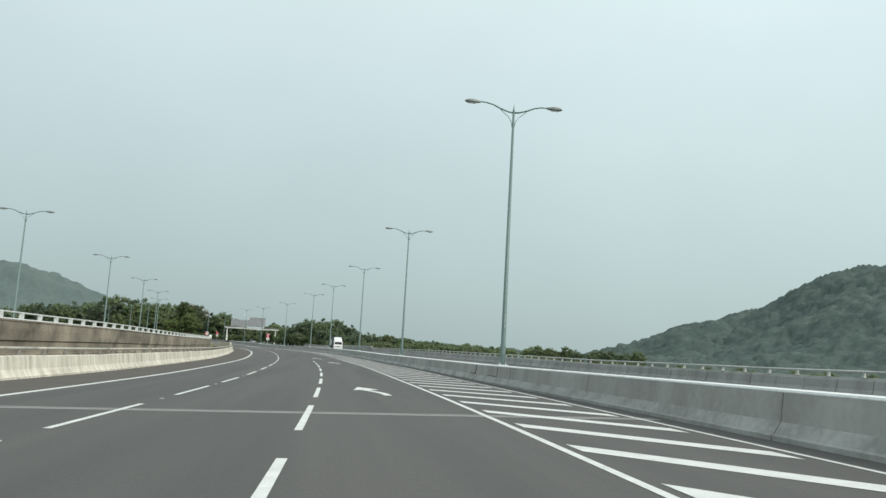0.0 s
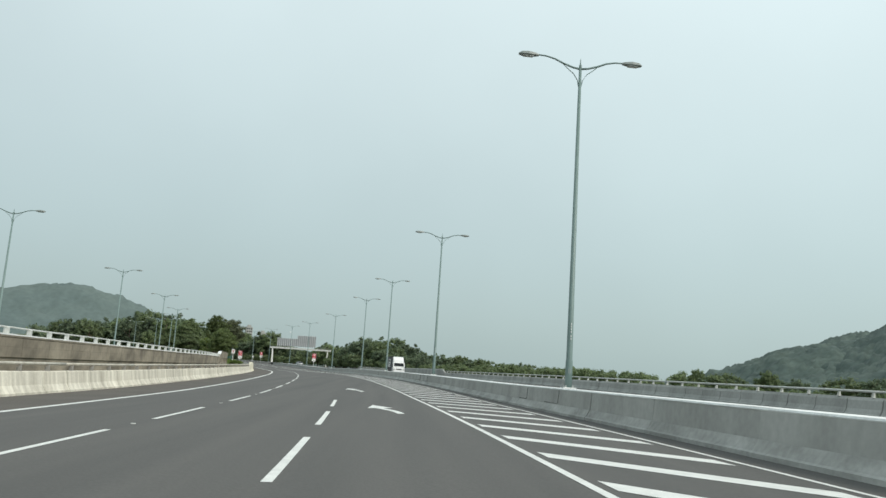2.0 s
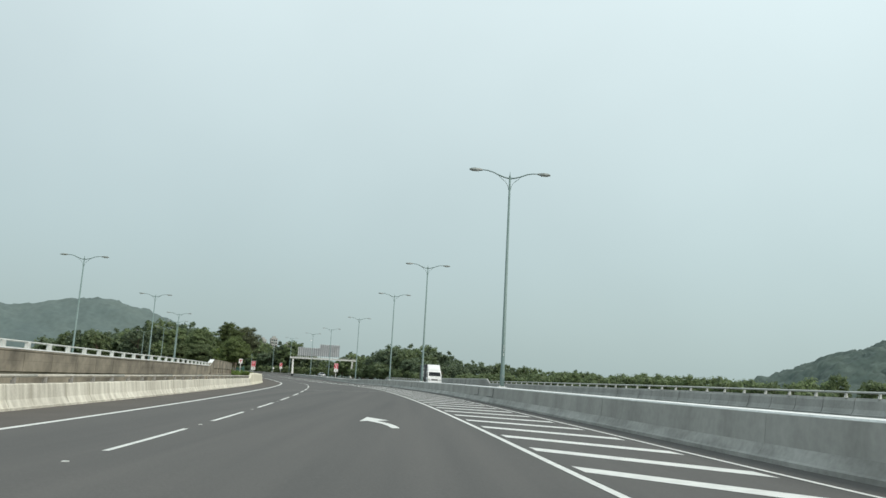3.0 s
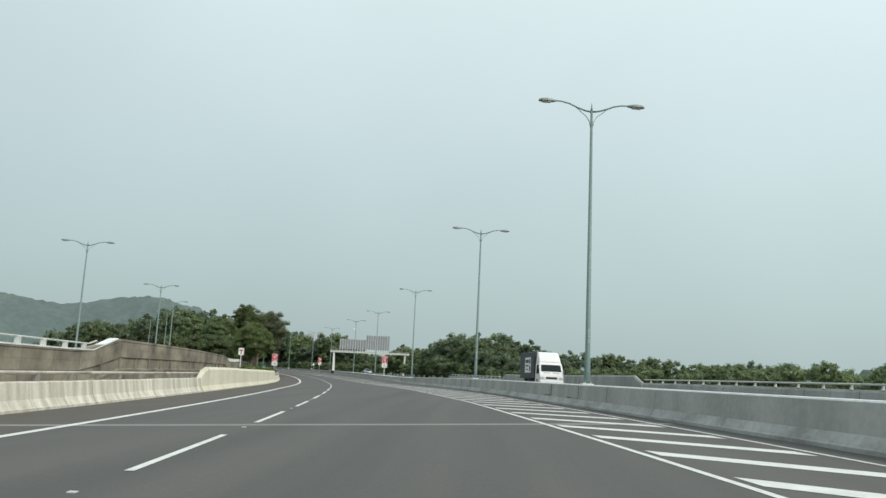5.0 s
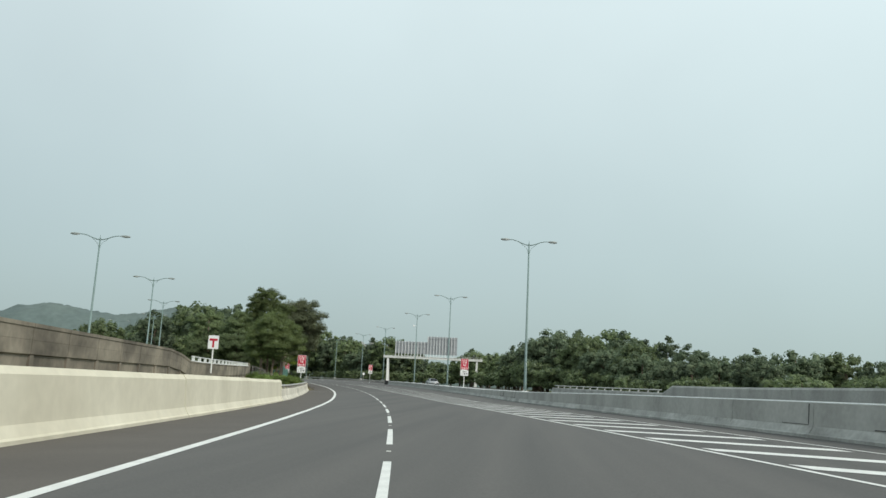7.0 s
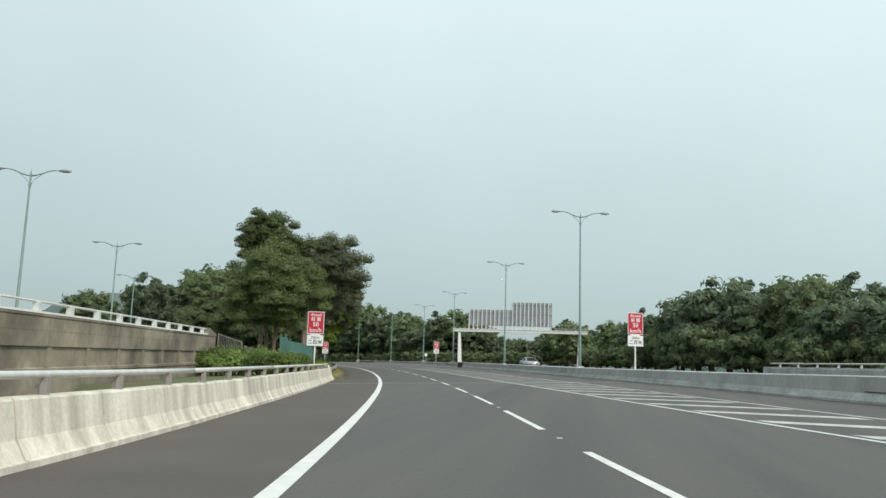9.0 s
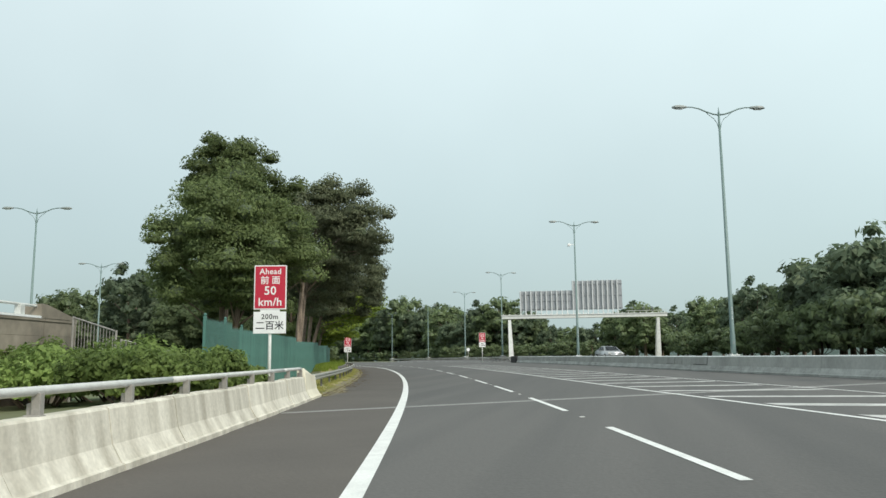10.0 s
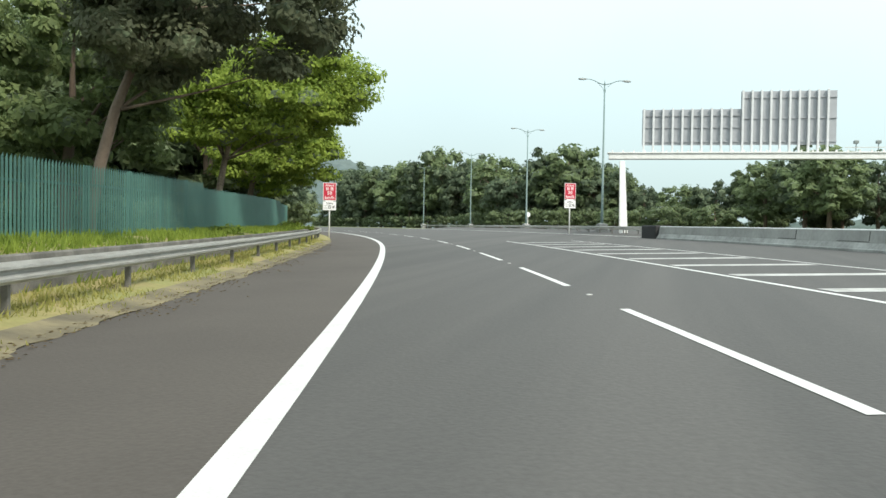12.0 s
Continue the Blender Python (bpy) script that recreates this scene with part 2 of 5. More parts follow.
GLASS_DARK = material("dark_glass", (0.03, 0.035, 0.04), 0.08, scale=2)
TRUCKWHITE = material("truck_white", (0.78, 0.78, 0.78), 0.35, dark=(0.68, 0.68, 0.67), scale=2)
TRUCKDARK = material("truck_dark", (0.045, 0.05, 0.058), 0.5, dark=(0.03, 0.034, 0.04), scale=1.5)
CARPAINT = material("silver_paint", (0.45, 0.46, 0.47), 0.3, metal=0.5, scale=2)

# ---- the line of the road ----
CURVE = (-1.552773, -3.087556, -3.10463, -21.2106, -32.649478, -17.317001)   # x of the lane line, a quintic in y / 200 - 1
Z_AT = ((-120, -0.14), (-20, -0.14), (40, -0.30), (90, -0.21), (140, 0.15), (190, 0.36), (240, 0.40), (290, 0.86), (340, 1.48), (400, 2.08), (800, 5.0))


def lane_x(y):
    return float(np.polyval(CURVE, y / 200 - 1))


REF_Y0, STEP = -60.0, 2.0
ref = []                                          # x, y, heading to the left of +y, every 2 m
px_, py_ = lane_x(REF_Y0), REF_Y0
hd = 0.0
while len(ref) < 380:
    if py_ < 335:
        hd = math.atan(-(lane_x(py_ + 1) - lane_x(py_ - 1)) / 2)
    else:
        hd += STEP / (330.0 if py_ < 472 else 130.0)
    ref.append((px_, py_, hd))
    px_, py_ = px_ - math.sin(hd) * STEP, py_ + math.cos(hd) * STEP
    if py_ < 335:
        px_ = lane_x(py_)
REF = np.array(ref)
Z_Y = np.arange(-120, 800, 2.0)
Z_V = np.interp(Z_Y, [a for a, _ in Z_AT], [b for _, b in Z_AT])
Z_V = np.convolve(np.pad(Z_V, 2, mode="edge"), np.ones(5) / 5, mode="valid")


def station(y):
    """The distance along the line at which it passes y."""
    return float(np.interp(y, REF[:, 1], np.arange(len(REF)) * STEP))


def road_z(s, lat):
    """Height of the surface: one slope across our carriageway, a gentler fall across the opposite one."""
    y = float(np.interp(s / STEP, np.arange(len(REF)), REF[:, 1]))
    z = float(np.interp(y, Z_Y, Z_V))
    if lat <= 13.2:
        return z + 0.0274 * lat
    rise = float(np.interp(y, (0, 70, 90, 200), (0.36, 0.38, 0.51, 0.51)))
    return z + 0.0274 * 13.2 + (rise - 0.10) * min(1.0, (lat - 13.2) / 6.0)


def on(s, lat, up=0.0):
    """A point of the world: s metres along, lat metres to the right of the lane line, up above the road there."""
    i = min(max(s / STEP, 0), len(REF) - 1.001)
    k = int(i)
    x, y, h = REF[k] + (REF[k + 1] - REF[k]) * (i - k)
    return Vector((x + math.cos(h) * lat, y + math.sin(h) * lat, road_z(s, lat) + up))


def heading(s):
    return float(np.interp(s / STEP, np.arange(len(REF)), REF[:, 2]))


# ---- building helpers ----
def link(name, bm, mat, smooth=False):
    me = bpy.data.meshes.new(name)
    bmesh.ops.recalc_face_normals(bm, faces=bm.faces)
    bm.to_mesh(me)
    bm.free()
    for m in (mat if isinstance(mat, (list, tuple)) else [mat]):
        me.materials.append(m)
    if smooth:
        me.polygons.foreach_set("use_smooth", [True] * len(me.polygons))
    return new(name, me)


def part(name, bm, mat, parent, label="", smooth=False):
    """Links a bmesh as one mesh object under a thing or a part, in the coordinates of that parent."""
    ob = link(name, bm, mat, smooth)
    ob.parent = parent
    return tagged(ob, label) if label else ob


def thing(name, m, label, category, group="", kind=""):
    ob = new(name)
    ob.matrix_world = m
    return tagged(ob, label, category, group, kind)


def box(bm, lo, hi, bevel=0.0):
    r = bmesh.ops.create_cube(bm, size=1.0)
    c = [(a + b) / 2 for a, b in zip(lo, hi)]
    d = [b - a for a, b in zip(lo, hi)]
    for v in r["verts"]:
        v.co = Vector((c[0] + v.co.x * d[0], c[1] + v.co.y * d[1], c[2] + v.co.z * d[2]))
    if bevel:
        es = {e for v in r["verts"] for e in v.link_edges}
        bmesh.ops.bevel(bm, geom=list(es), offset=bevel, segments=2, affect="EDGES", profile=0.5)
    return bm


def tube(bm, pts, radii, sides=8, cap=True):
    """A tube along points, with a radius at each."""
    rings = []
    pts = [Vector(p) for p in pts]
    for i, p in enumerate(pts):
        d = (pts[min(i + 1, len(pts) - 1)] - pts[max(i - 1, 0)]).normalized()
        a = d.cross(Vector((0, 0, 1)) if abs(d.z) < 0.9 else Vector((1, 0, 0))).normalized()
        b = d.cross(a)
        r = radii[i] if isinstance(radii, (list, tuple)) else radii
        rings.append([bm.verts.new(p + (a * math.cos(t) + b * math.sin(t)) * r) for t in (2 * math.pi * k / sides for k in range(sides))])
    for u, v in zip(rings, rings[1:]):
        for k in range(sides):
            bm.faces.new((u[k], u[(k + 1) % sides], v[(k + 1) % sides], v[k]))
    if cap:
        bm.faces.new(rings[0][::-1])
        bm.faces.new(rings[-1])
    return bm


def sweep(bm, profile, s0, s1, step=2.0, shift=None, closed=True):
    """A profile of (lat, up) points carried along the road from s0 to s1; shift(s) moves it sideways."""
    n = max(1, int(math.ceil((s1 - s0) / step)))
    rings = []
    for i in range(n + 1):
        s = s0 + (s1 - s0) * i / n
        d = shift(s) if shift else 0.0
        base = road_z(s, profile[0][0] + d)
        ring = []
        for lat, up in profile:
            p = on(s, lat + d)
            p.z = base + up
            ring.append(bm.verts.new(p))
        rings.append(ring)
    m = len(profile)
    for u, v in zip(rings, rings[1:]):
        for k in range(m if closed else m - 1):
            bm.faces.new((u[k], u[(k + 1) % m], v[(k + 1) % m], v[k]))
    if closed:
        bm.faces.new(rings[0][::-1])
        bm.faces.new(rings[-1])
    return bm


def sheet(bm, lats, s0, s1, step=4.0, up=0.0, edge_l=None, edge_r=None, drop=0.0):
    """A strip of road surface that follows its slopes, between fixed or varying sides."""
    n = max(1, int(math.ceil((s1 - s0) / step)))
    rows = []
    for i in range(n + 1):
        s = s0 + (s1 - s0) * i / n
        ls = list(lats)
        if edge_l:
            ls[0] = edge_l(s)
        if edge_r:
            ls[-1] = edge_r(s)
        row = [bm.verts.new(on(s, l, up)) for l in ls]
        if drop:
            row = [bm.verts.new(on(s, ls[0], up - drop))] + row + [bm.verts.new(on(s, ls[-1], up - drop))]
        rows.append(row)
    for u, v in zip(rows, rows[1:]):
        for k in range(len(u) - 1):
            bm.faces.new((u[k], u[k + 1], v[k + 1], v[k]))
    return bm


def at_road(s, lat, up=0.0, turn=0.0):
    """A pose on the road, its y axis along the road."""
    return Matrix.Translation(on(s, lat, up)) @ Matrix.Rotation(heading(s) + turn, 4, "Z")


# lamp posts on the median
LAMPS = ((8.2, 37.7), (7.2, 80.7), (4.45, 123.0), (0.0, 163.8), (-4.6, 196.1), (-13.5, 246.0), (-24.45, 293.6), (-33.9, 328.4), (-47.6, 373.2), (-60.0, 407.8), (-75.5, 441.0), (-93.5, 472.0))

# ---- setting: ground, carriageways, verges ----
S = station


def y_of(s):
    return float(np.interp(s / STEP, np.arange(len(REF)), REF[:, 1]))


def hatch_left(s):
    return float(np.interp(y_of(s), (0, 166, 253, 277, 330), (7.35, 7.3, 4.45, 3.8, 3.65)))


def hatch_right(s):
    return float(np.interp(y_of(s), (0, 182, 246, 300, 340), (10.7, 10.5, 7.9, 7.9, 7.4)))


def median_top(s):
    """Height of the median barrier over the road at its foot."""
    return float(np.interp(y_of(s), (0, 60, 80, 155, 200, 220, 262, 350), (0.82, 0.84, 0.87, 0.92, 0.98, 0.98, 0.78, 0.76)))


def median_toe(s):
    return float(np.interp(y_of(s), (0, 250, 293.6, 328, 348), (11.35, 11.4, 12.0, 12.8, 13.35)))


S_END = (len(REF) - 2) * STEP
bm = bmesh.new()
for a in range(-20, 21):
    for b in range(-20, 21):
        bm.verts.new((a * 200.0, 200 + b * 200.0, -2.2))
bm.verts.ensure_lookup_table()
for a in range(40):
    for b in range(40):
        k = a * 41 + b
        bm.faces.new([bm.verts[i] for i in (k, k + 41, k + 42, k + 1)])
tagged(link("ground", bm, EARTH), "scrubby green ground beside the highway", "ground", kind="structure")

bm = sheet(bmesh.new(), (-3.65, -1, 3, 6, 9, 13.2), 0, S_END, drop=2.5)
road = tagged(link("road", bm, ASPHALT), "smooth grey asphalt carriageway with white lane markings", "road", kind="structure")
bm = sheet(bmesh.new(), (-7.6, -5.5, -3.65), 0, S_END, drop=2.5)
tagged(link("road_shoulder", bm, SHOULDER), "brownish worn asphalt hard shoulder", "road", kind="structure")
bm = sheet(bmesh.new(), (13.2, 19.2, 24, 30), 0, S(412), drop=3.0)
tagged(link("road_opposite", bm, ASPHALT), "grey asphalt carriageway for the oncoming traffic", "road", kind="structure")
bm = sheet(bmesh.new(), (30, 34, 40, 90), 0, S_END, up=-0.3, drop=3.5)
sheet(bm, (13.4, 18, 24, 30), S(414), S_END, up=-0.25, drop=3.0)
tagged(link("verge_right", bm, EARTH), "overgrown green verge beyond the far parapet", "ground", kind="structure")


def strip(name, lat, width, s0, s1, mat=None, up=0.006, step=3.0, lat_fn=None):
    bm = bmesh.new()
    if lat_fn:
        sheet(bm, (0, 0), s0, s1, step, up, lambda s: lat_fn(s) - width / 2, lambda s: lat_fn(s) + width / 2)
    else:
        sheet(bm, (lat - width / 2, lat + width / 2), s0, s1, step, up)
    return part(name, bm, mat or MARKING, road)


strip("edge_line", -3.65, 0.22, 0, S(420))
strip("hatch_line", 0, 0.13, 0, S(345), lat_fn=hatch_left)
strip("edge_line", 0, 0.10, 0, S(345), lat_fn=hatch_right)
strip("edge_line", 13.9, 0.15, 0, S(420))
KY = ((-6, -35), (0, 22.3), (1, 31.3), (4, 60.7), (5, 69.8), (6, 80.6), (7, 90.3), (8, 99.4), (14, 157.8), (15, 166.9), (17, 184.9), (18, 194.3), (23, 241.6), (24, 250.3),
      (25, 259.0), (27, 278.2), (28, 287.0), (30, 306.1), (32, 324.5), (33, 333.5), (43, 428))
for k in range(-6, 42):
    y = float(np.interp(k, [a for a, _ in KY], [b for _, b in KY]))
    strip("lane_dash", 0, 0.13, S(y), S(y) + 5.8, step=2)
for k in range(-6, 7):
    strip("lane_dash", 3.65, 0.13, S(22.5 + 9.4 * k), S(22.5 + 9.4 * k) + 6.0, step=2)
# diagonal bars of the hatched area
for k in range(-27, 75):
    yb = 81.2 + 3.52 * k
    slant = float(np.interp(yb, (80, 180, 260, 305), (1.42, 1.08, 1.0, 0.1)))
    wide = 0.85 if yb < 270 else 0.62
    sb = S(yb)
    l0, l1 = hatch_left(sb) + 0.22, hatch_right(sb) - 0.25
    bm = bmesh.new()
    lo, hi = [], []
    for i in range(6):
        l = l0 + (l1 - l0) * i / 5
        lo.append(bm.verts.new(on(sb - (l - l0) * slant, l, 0.006)))
        hi.append(bm.verts.new(on(sb - (l - l0) * slant + wide, l, 0.006)))
    for i in range(5):
        bm.faces.new((lo[i], lo[i + 1], hi[i + 1], hi[i]))
    part("hatch_bar", bm, MARKING if yb < 235 else MARKING_WORN, road)
# merge arrows: a curved tail and a head that leans to the left
for ya, la in ((24.2, 5.75), (75.4, 5.8), (97.8, 5.0)):
    bm = bmesh.new()
    rows_ = [(bm.verts.new(on(S(ya) + u, la + a, 0.006)), bm.verts.new(on(S(ya) + u, la + b, 0.006))) for u, a, b in
             ((0.0, -0.08, 0.14), (1.0, -0.16, 0.08), (1.9, -0.30, -0.05), (2.7, -0.52, -0.25), (3.3, -0.70, -0.42))]
    for r0, r1 in zip(rows_, rows_[1:]):
        bm.faces.new((r0[0], r0[1], r1[1], r1[0]))
    bm.faces.new([bm.verts.new(on(S(ya) + u, la + v, 0.006)) for u, v in ((3.0, -0.95), (3.3, -0.70), (3.3, -0.42), (3.7, -0.05), (5.6, -0.72))])
    part("merge_arrow", bm, MARKING, road)
# expansion joints: a pale band with a dark gap
JOINT = material("joint_concrete", (0.29, 0.285, 0.27), 0.8, scale=3)
JOINT_DARK = material("open_joint", (0.06, 0.06, 0.057), 0.9)
RUBBER = material("joint_rubber", (0.03, 0.03, 0.03), 0.8)
for yj, sk in ((16.6, 0.0), (146.9, 0.27), (272.6, 0.16)):
    for w0, w1, m in ((0.0, 0.3, JOINT), (0.3, 0.36, RUBBER), (0.36, 0.52, JOINT)):
        bm = bmesh.new()
        r0, r1 = [], []
        for l in (-6.65, -3, 1, 5, 8, 11.1):
            r0.append(bm.verts.new(on(S(yj) + w0 + l * sk, l, 0.0045)))
            r1.append(bm.verts.new(on(S(yj) + w1 + l * sk, l, 0.0045)))
        for i in range(5):
            bm.faces.new((r0[i], r0[i + 1], r1[i + 1], r1[i]))
        part("joint_band", bm, m, road)
# tyre-dulled lane surface is in the asphalt itself; cat's eyes lie between the dashes
for k in range(-3, 40):
    y = float(np.interp(k + 0.82, [a for a, _ in KY], [b for _, b in KY]))
    bm = box(bmesh.new(), (-0.045, -0.045, -0.005), (0.045, 0.045, 0.012), 0.005)
    bm.transform(at_road(S(y), 0.0))
    part("road_stud", bm, GALV, road)

# verges
def mound(y, lat):
    """Behind the guard rail the ground lies low at first and then stands higher, held by a low kerb wall."""
    along = float(np.interp(y, (273, 276, 305.5, 309, 350, 362), (0.0, -0.17, -0.17, 0.40, 0.40, 0.0)))
    return along * float(np.interp(lat, (-30, -14, -11, -8.2, -8.0), (0, 0.6, 1, 1, 0)))


bm = bmesh.new()
VERGE = ((-60, -2.5), (-60, 0.45), (-30, 0.45), (-14, 0.42), (-9.2, 0.53), (-8.2, 0.40), (-7.98, 0.28), (-7.75, 0.20), (-7.3, 0.14), (-6.85, 0.03), (-6.62, 0.006), (-6.60, -0.1))
rows_ = [[bm.verts.new(on(S(228) + 3.0 * i, l, u + mound(y_of(S(228) + 3.0 * i), l) - (0.5 if 228 + 3.0 * i < 255 else 0.0) * (l < -7))) for l, u in VERGE] for i in range(int((S_END - S(228)) / 3))]
for i in range(len(rows_) - 1):
    for k in range(8 if y_of(S(228) + 3.0 * i) < 280 else len(VERGE) - 1):
        f_ = bm.faces.new((rows_[i][k], rows_[i][k + 1], rows_[i + 1][k + 1], rows_[i + 1][k]))
        f_.material_index = 1 if k < 4 else 0
tagged(link("verge", bm, [GRASS, EARTH]), "dry yellow-green grass verge beside the guard rail", "grass verge", kind="structure")
bm = sheet(bmesh.new(), (-14, -10, -7.6), 0, S(228), up=-0.5, drop=2.0)
tagged(link("ground_strip", bm, EARTH), "bare ground between the barrier and the ramp wall", "ground", kind="structure")


# ---- barriers ----
NJ = ((0, -0.3), (0, 0.08), (0.05, 0.10), (0.17, 0.32), (0.24, -0.03), (0.27, 0.0), (0.48, 0.0), (0.51, -0.03), (0.53, -0.3))


NJ_WIDE = ((0, -0.3), (0, 0.08), (0.06, 0.12), (0.17, 0.34), (0.225, -0.15), (0.34, 0.0), (0.49, 0.0), (0.51, -0.03), (0.53, -0.3))


NJ_FLAT = ((0, -0.3), (0, 0.08), (0.05, 0.11), (0.165, 0.31), (0.215, -0.02), (0.235, 0.0), (0.49, 0.0), (0.51, -0.03), (0.53, -0.3))


def nj_profile(h, flat=False):
    """The taller parapets have a broad chamfer along the top, the median barrier a flat one."""
    if flat:
        return [(a, b if i < 4 or i == 8 else h + b) for i, (a, b) in enumerate(NJ_FLAT)]
    return [(a, b if i < 4 or i == 8 else h + b) for i, (a, b) in enumerate(NJ_WIDE if h > 0.85 else NJ)]


def safety_barrier(name, label, mat, toe, side, s0, s1, height, piece, group, gap=0.03, foot=None):
    """Concrete safety barrier: separate lengths with a sloping foot, scuffed where foot gives a material. side: +1 stands to the right of its toe line."""
    t = thing(name, Matrix(), label, "barrier", group)
    rng = random.Random(int(s0 * 7 + s1))
    s = s0
    while s < s1 - 0.5:
        e = min(s + piece, s1)
        bm = bmesh.new()
        j = rng.uniform(-0.012, 0.012)
        h = (height((s + e) / 2) if callable(height) else height) + j
        sweep(bm, [(side * a, b) for a, b in nj_profile(h, callable(height))], s + gap / 2, e - gap / 2, piece / 2, (lambda q: toe(q) + j) if callable(toe) else (lambda q: toe + j))
        if foot:
            for i, f in enumerate(bm.faces):
                f.material_index = 1 if i < len(bm.faces) - 2 and i % 9 < 3 else 0
        part("barrier_length", bm, [mat, foot] if foot else mat, t)
        s = e
    return t


def rail_on(t, lat, up, s0, s1, spacing, mat=None, r=0.055, post=None):
    """A tubular rail on short bracket posts, fixed to a parapet."""
    mat = mat or RAILPAINT
    s = s0
    while s < s1 - 0.3:
        e = min(s + spacing * 4, s1)
        bm = tube(bmesh.new(), [on(s + (e - s) * i / 4, lat, up + 0.27) for i in range(5)], r, 8)
        part("rail", bm, mat, t, smooth=True)
        k = s
        while k < e - 0.1:
            bm = bmesh.new()
            box(bm, (-0.10, -0.07, -0.02), (0.08, 0.07, 0.02), 0.006)
            box(bm, (-0.03, -0.05, 0.0), (0.07, 0.05, 0.25), 0.01)
            box(bm, (-0.09, -0.012, 0.0), (-0.03, 0.012, 0.14))
            bm.transform(at_road(k + spacing * 0.3, lat, up))
            part("rail_post", bm, post or mat, t)
            k += spacing
        s = e


left1 = safety_barrier("safety_barrier", "pale cream stained concrete safety barrier topped by a metal rail", CONCRETE_PALE, -6.7, -1, S(-30), S(175.4), 0.80, 2.6, "roadside barriers")
rail_on(left1, -7.05, 0.80, S(-30), S(175), 2.6, RAIL_WORN, 0.055, RAIL_POST)
left2 = safety_barrier("safety_barrier", "solid cream painted concrete parapet taller than its neighbours", CONCRETE_CREAM, -6.7, -1, S(177.6), S(233.5), 1.42, 14.0, "roadside barriers", 0.02)
bm = bmesh.new()
vs = [[bm.verts.new(on(s, -6.7 - a, b)) for a, b in nj_profile(h)] for s, h in ((S(175.4), 0.80), (S(176.3), 1.22), (S(177.6), 1.42))]
for u, v in zip(vs, vs[1:]):
    for k in range(9):
        bm.faces.new((u[k], u[(k + 1) % 9], v[(k + 1) % 9], v[k]))
bm.faces.new(vs[0][::-1])
bm.faces.new(vs[-1])
part("ramped_end", bm, CONCRETE_CREAM, left2)
left3 = safety_barrier("safety_barrier", "pale rain-streaked concrete safety barrier with a galvanised top rail", CONCRETE_PALE, -6.7, -1, S(233.6), S(277.8), 0.78, 2.6, "roadside barriers")
rail_on(left3, -7.07, 0.78, S(233.8), S(277.7), 2.6, GALV, 0.05, RAIL_POST)
bm = bmesh.new()                                   # end block: steps up to the rail, then slopes down
vs = [[bm.verts.new(on(S(y), -6.7 - a, b)) for a, b in nj_profile(h)] for y, h in ((277.85, 0.80), (277.9, 1.06), (278.3, 1.06), (280.0, 0.80), (280.6, 0.78))]
for u, v in zip(vs, vs[1:]):
    for k in range(9):
        bm.faces.new((u[k], u[(k + 1) % 9], v[(k + 1) % 9], v[k]))
bm.faces.new(vs[0][::-1])
bm.faces.new(vs[-1])
part("end_block", bm, CONCRETE_CREAM, left3)

mid = safety_barrier("median_barrier", "grey concrete median barrier with sloping foot and pale top", CONCRETE_GREY, median_toe, 1, 0, S(346.8), median_top, 5.2, "roadside barriers", 0.014, CONCRETE_FOOT)
for name, mat, prof, label in (("coping", COPING, ((0.212, -0.035), (0.206, -0.02), (0.23, 0.012), (1.0, 0.018), (1.0, -0.12)), "white-topped coping"),
                               ("back_face", CONCRETE_GREY, ((0.95, -1.1), (0.95, -0.05), (1.15, -0.05), (1.3, -1.1)), "")):
    bm = bmesh.new()
    rings = []
    for i in range(140):
        k = S(346.6) * i / 139
        base = road_z(k, median_toe(k)) + median_top(k)
        rings.append([])
        for a, b in prof:
            q = on(k, median_toe(k) + a)
            q.z = base + b
            rings[-1].append(bm.verts.new(q))
    for u, v in zip(rings, rings[1:]):
        for k in range(len(prof)):
            bm.faces.new((u[k], u[(k + 1) % len(prof)], v[(k + 1) % len(prof)], v[k]))
    bm.faces.new(rings[0][::-1])
    bm.faces.new(rings[-1])
    part(name, bm, mat, mid, label)
# recessed access panels under every lamp, with open joints below
for x, y in LAMPS[:8]:
    s = S(y)
    for a, b in ((-1.7, 0.35), (3.4, 4.9)):
        p0 = bmesh.new()
        sweep(p0, [(0.15, 0.335), (0.176, 0.335), (0.178, 0.372)], s + a, s + b, 1.0, median_toe)
        part("joint_slot", p0, RUBBER, mid)
        p0 = bmesh.new()
        sweep(p0, [(0.15, 0.36), (0.178, 0.36), (0.213, median_top(s) - 0.06), (0.19, median_top(s) - 0.06)], s + a, s + a + 0.022, 1.0, median_toe)
        part("joint_slot", p0, JOINT_DARK, mid)
# crash cushion at the end of the barrier
bm = box(bmesh.new(), (-0.5, -0.2, -0.2), (0.6, 2.2, 0.80), 0.08)
bm.transform(at_road(S(346.9), 13.75))
tagged(link("crash_cushion", bm, RUBBER), "black rubber crash cushion at the barrier end", "crash cushion")

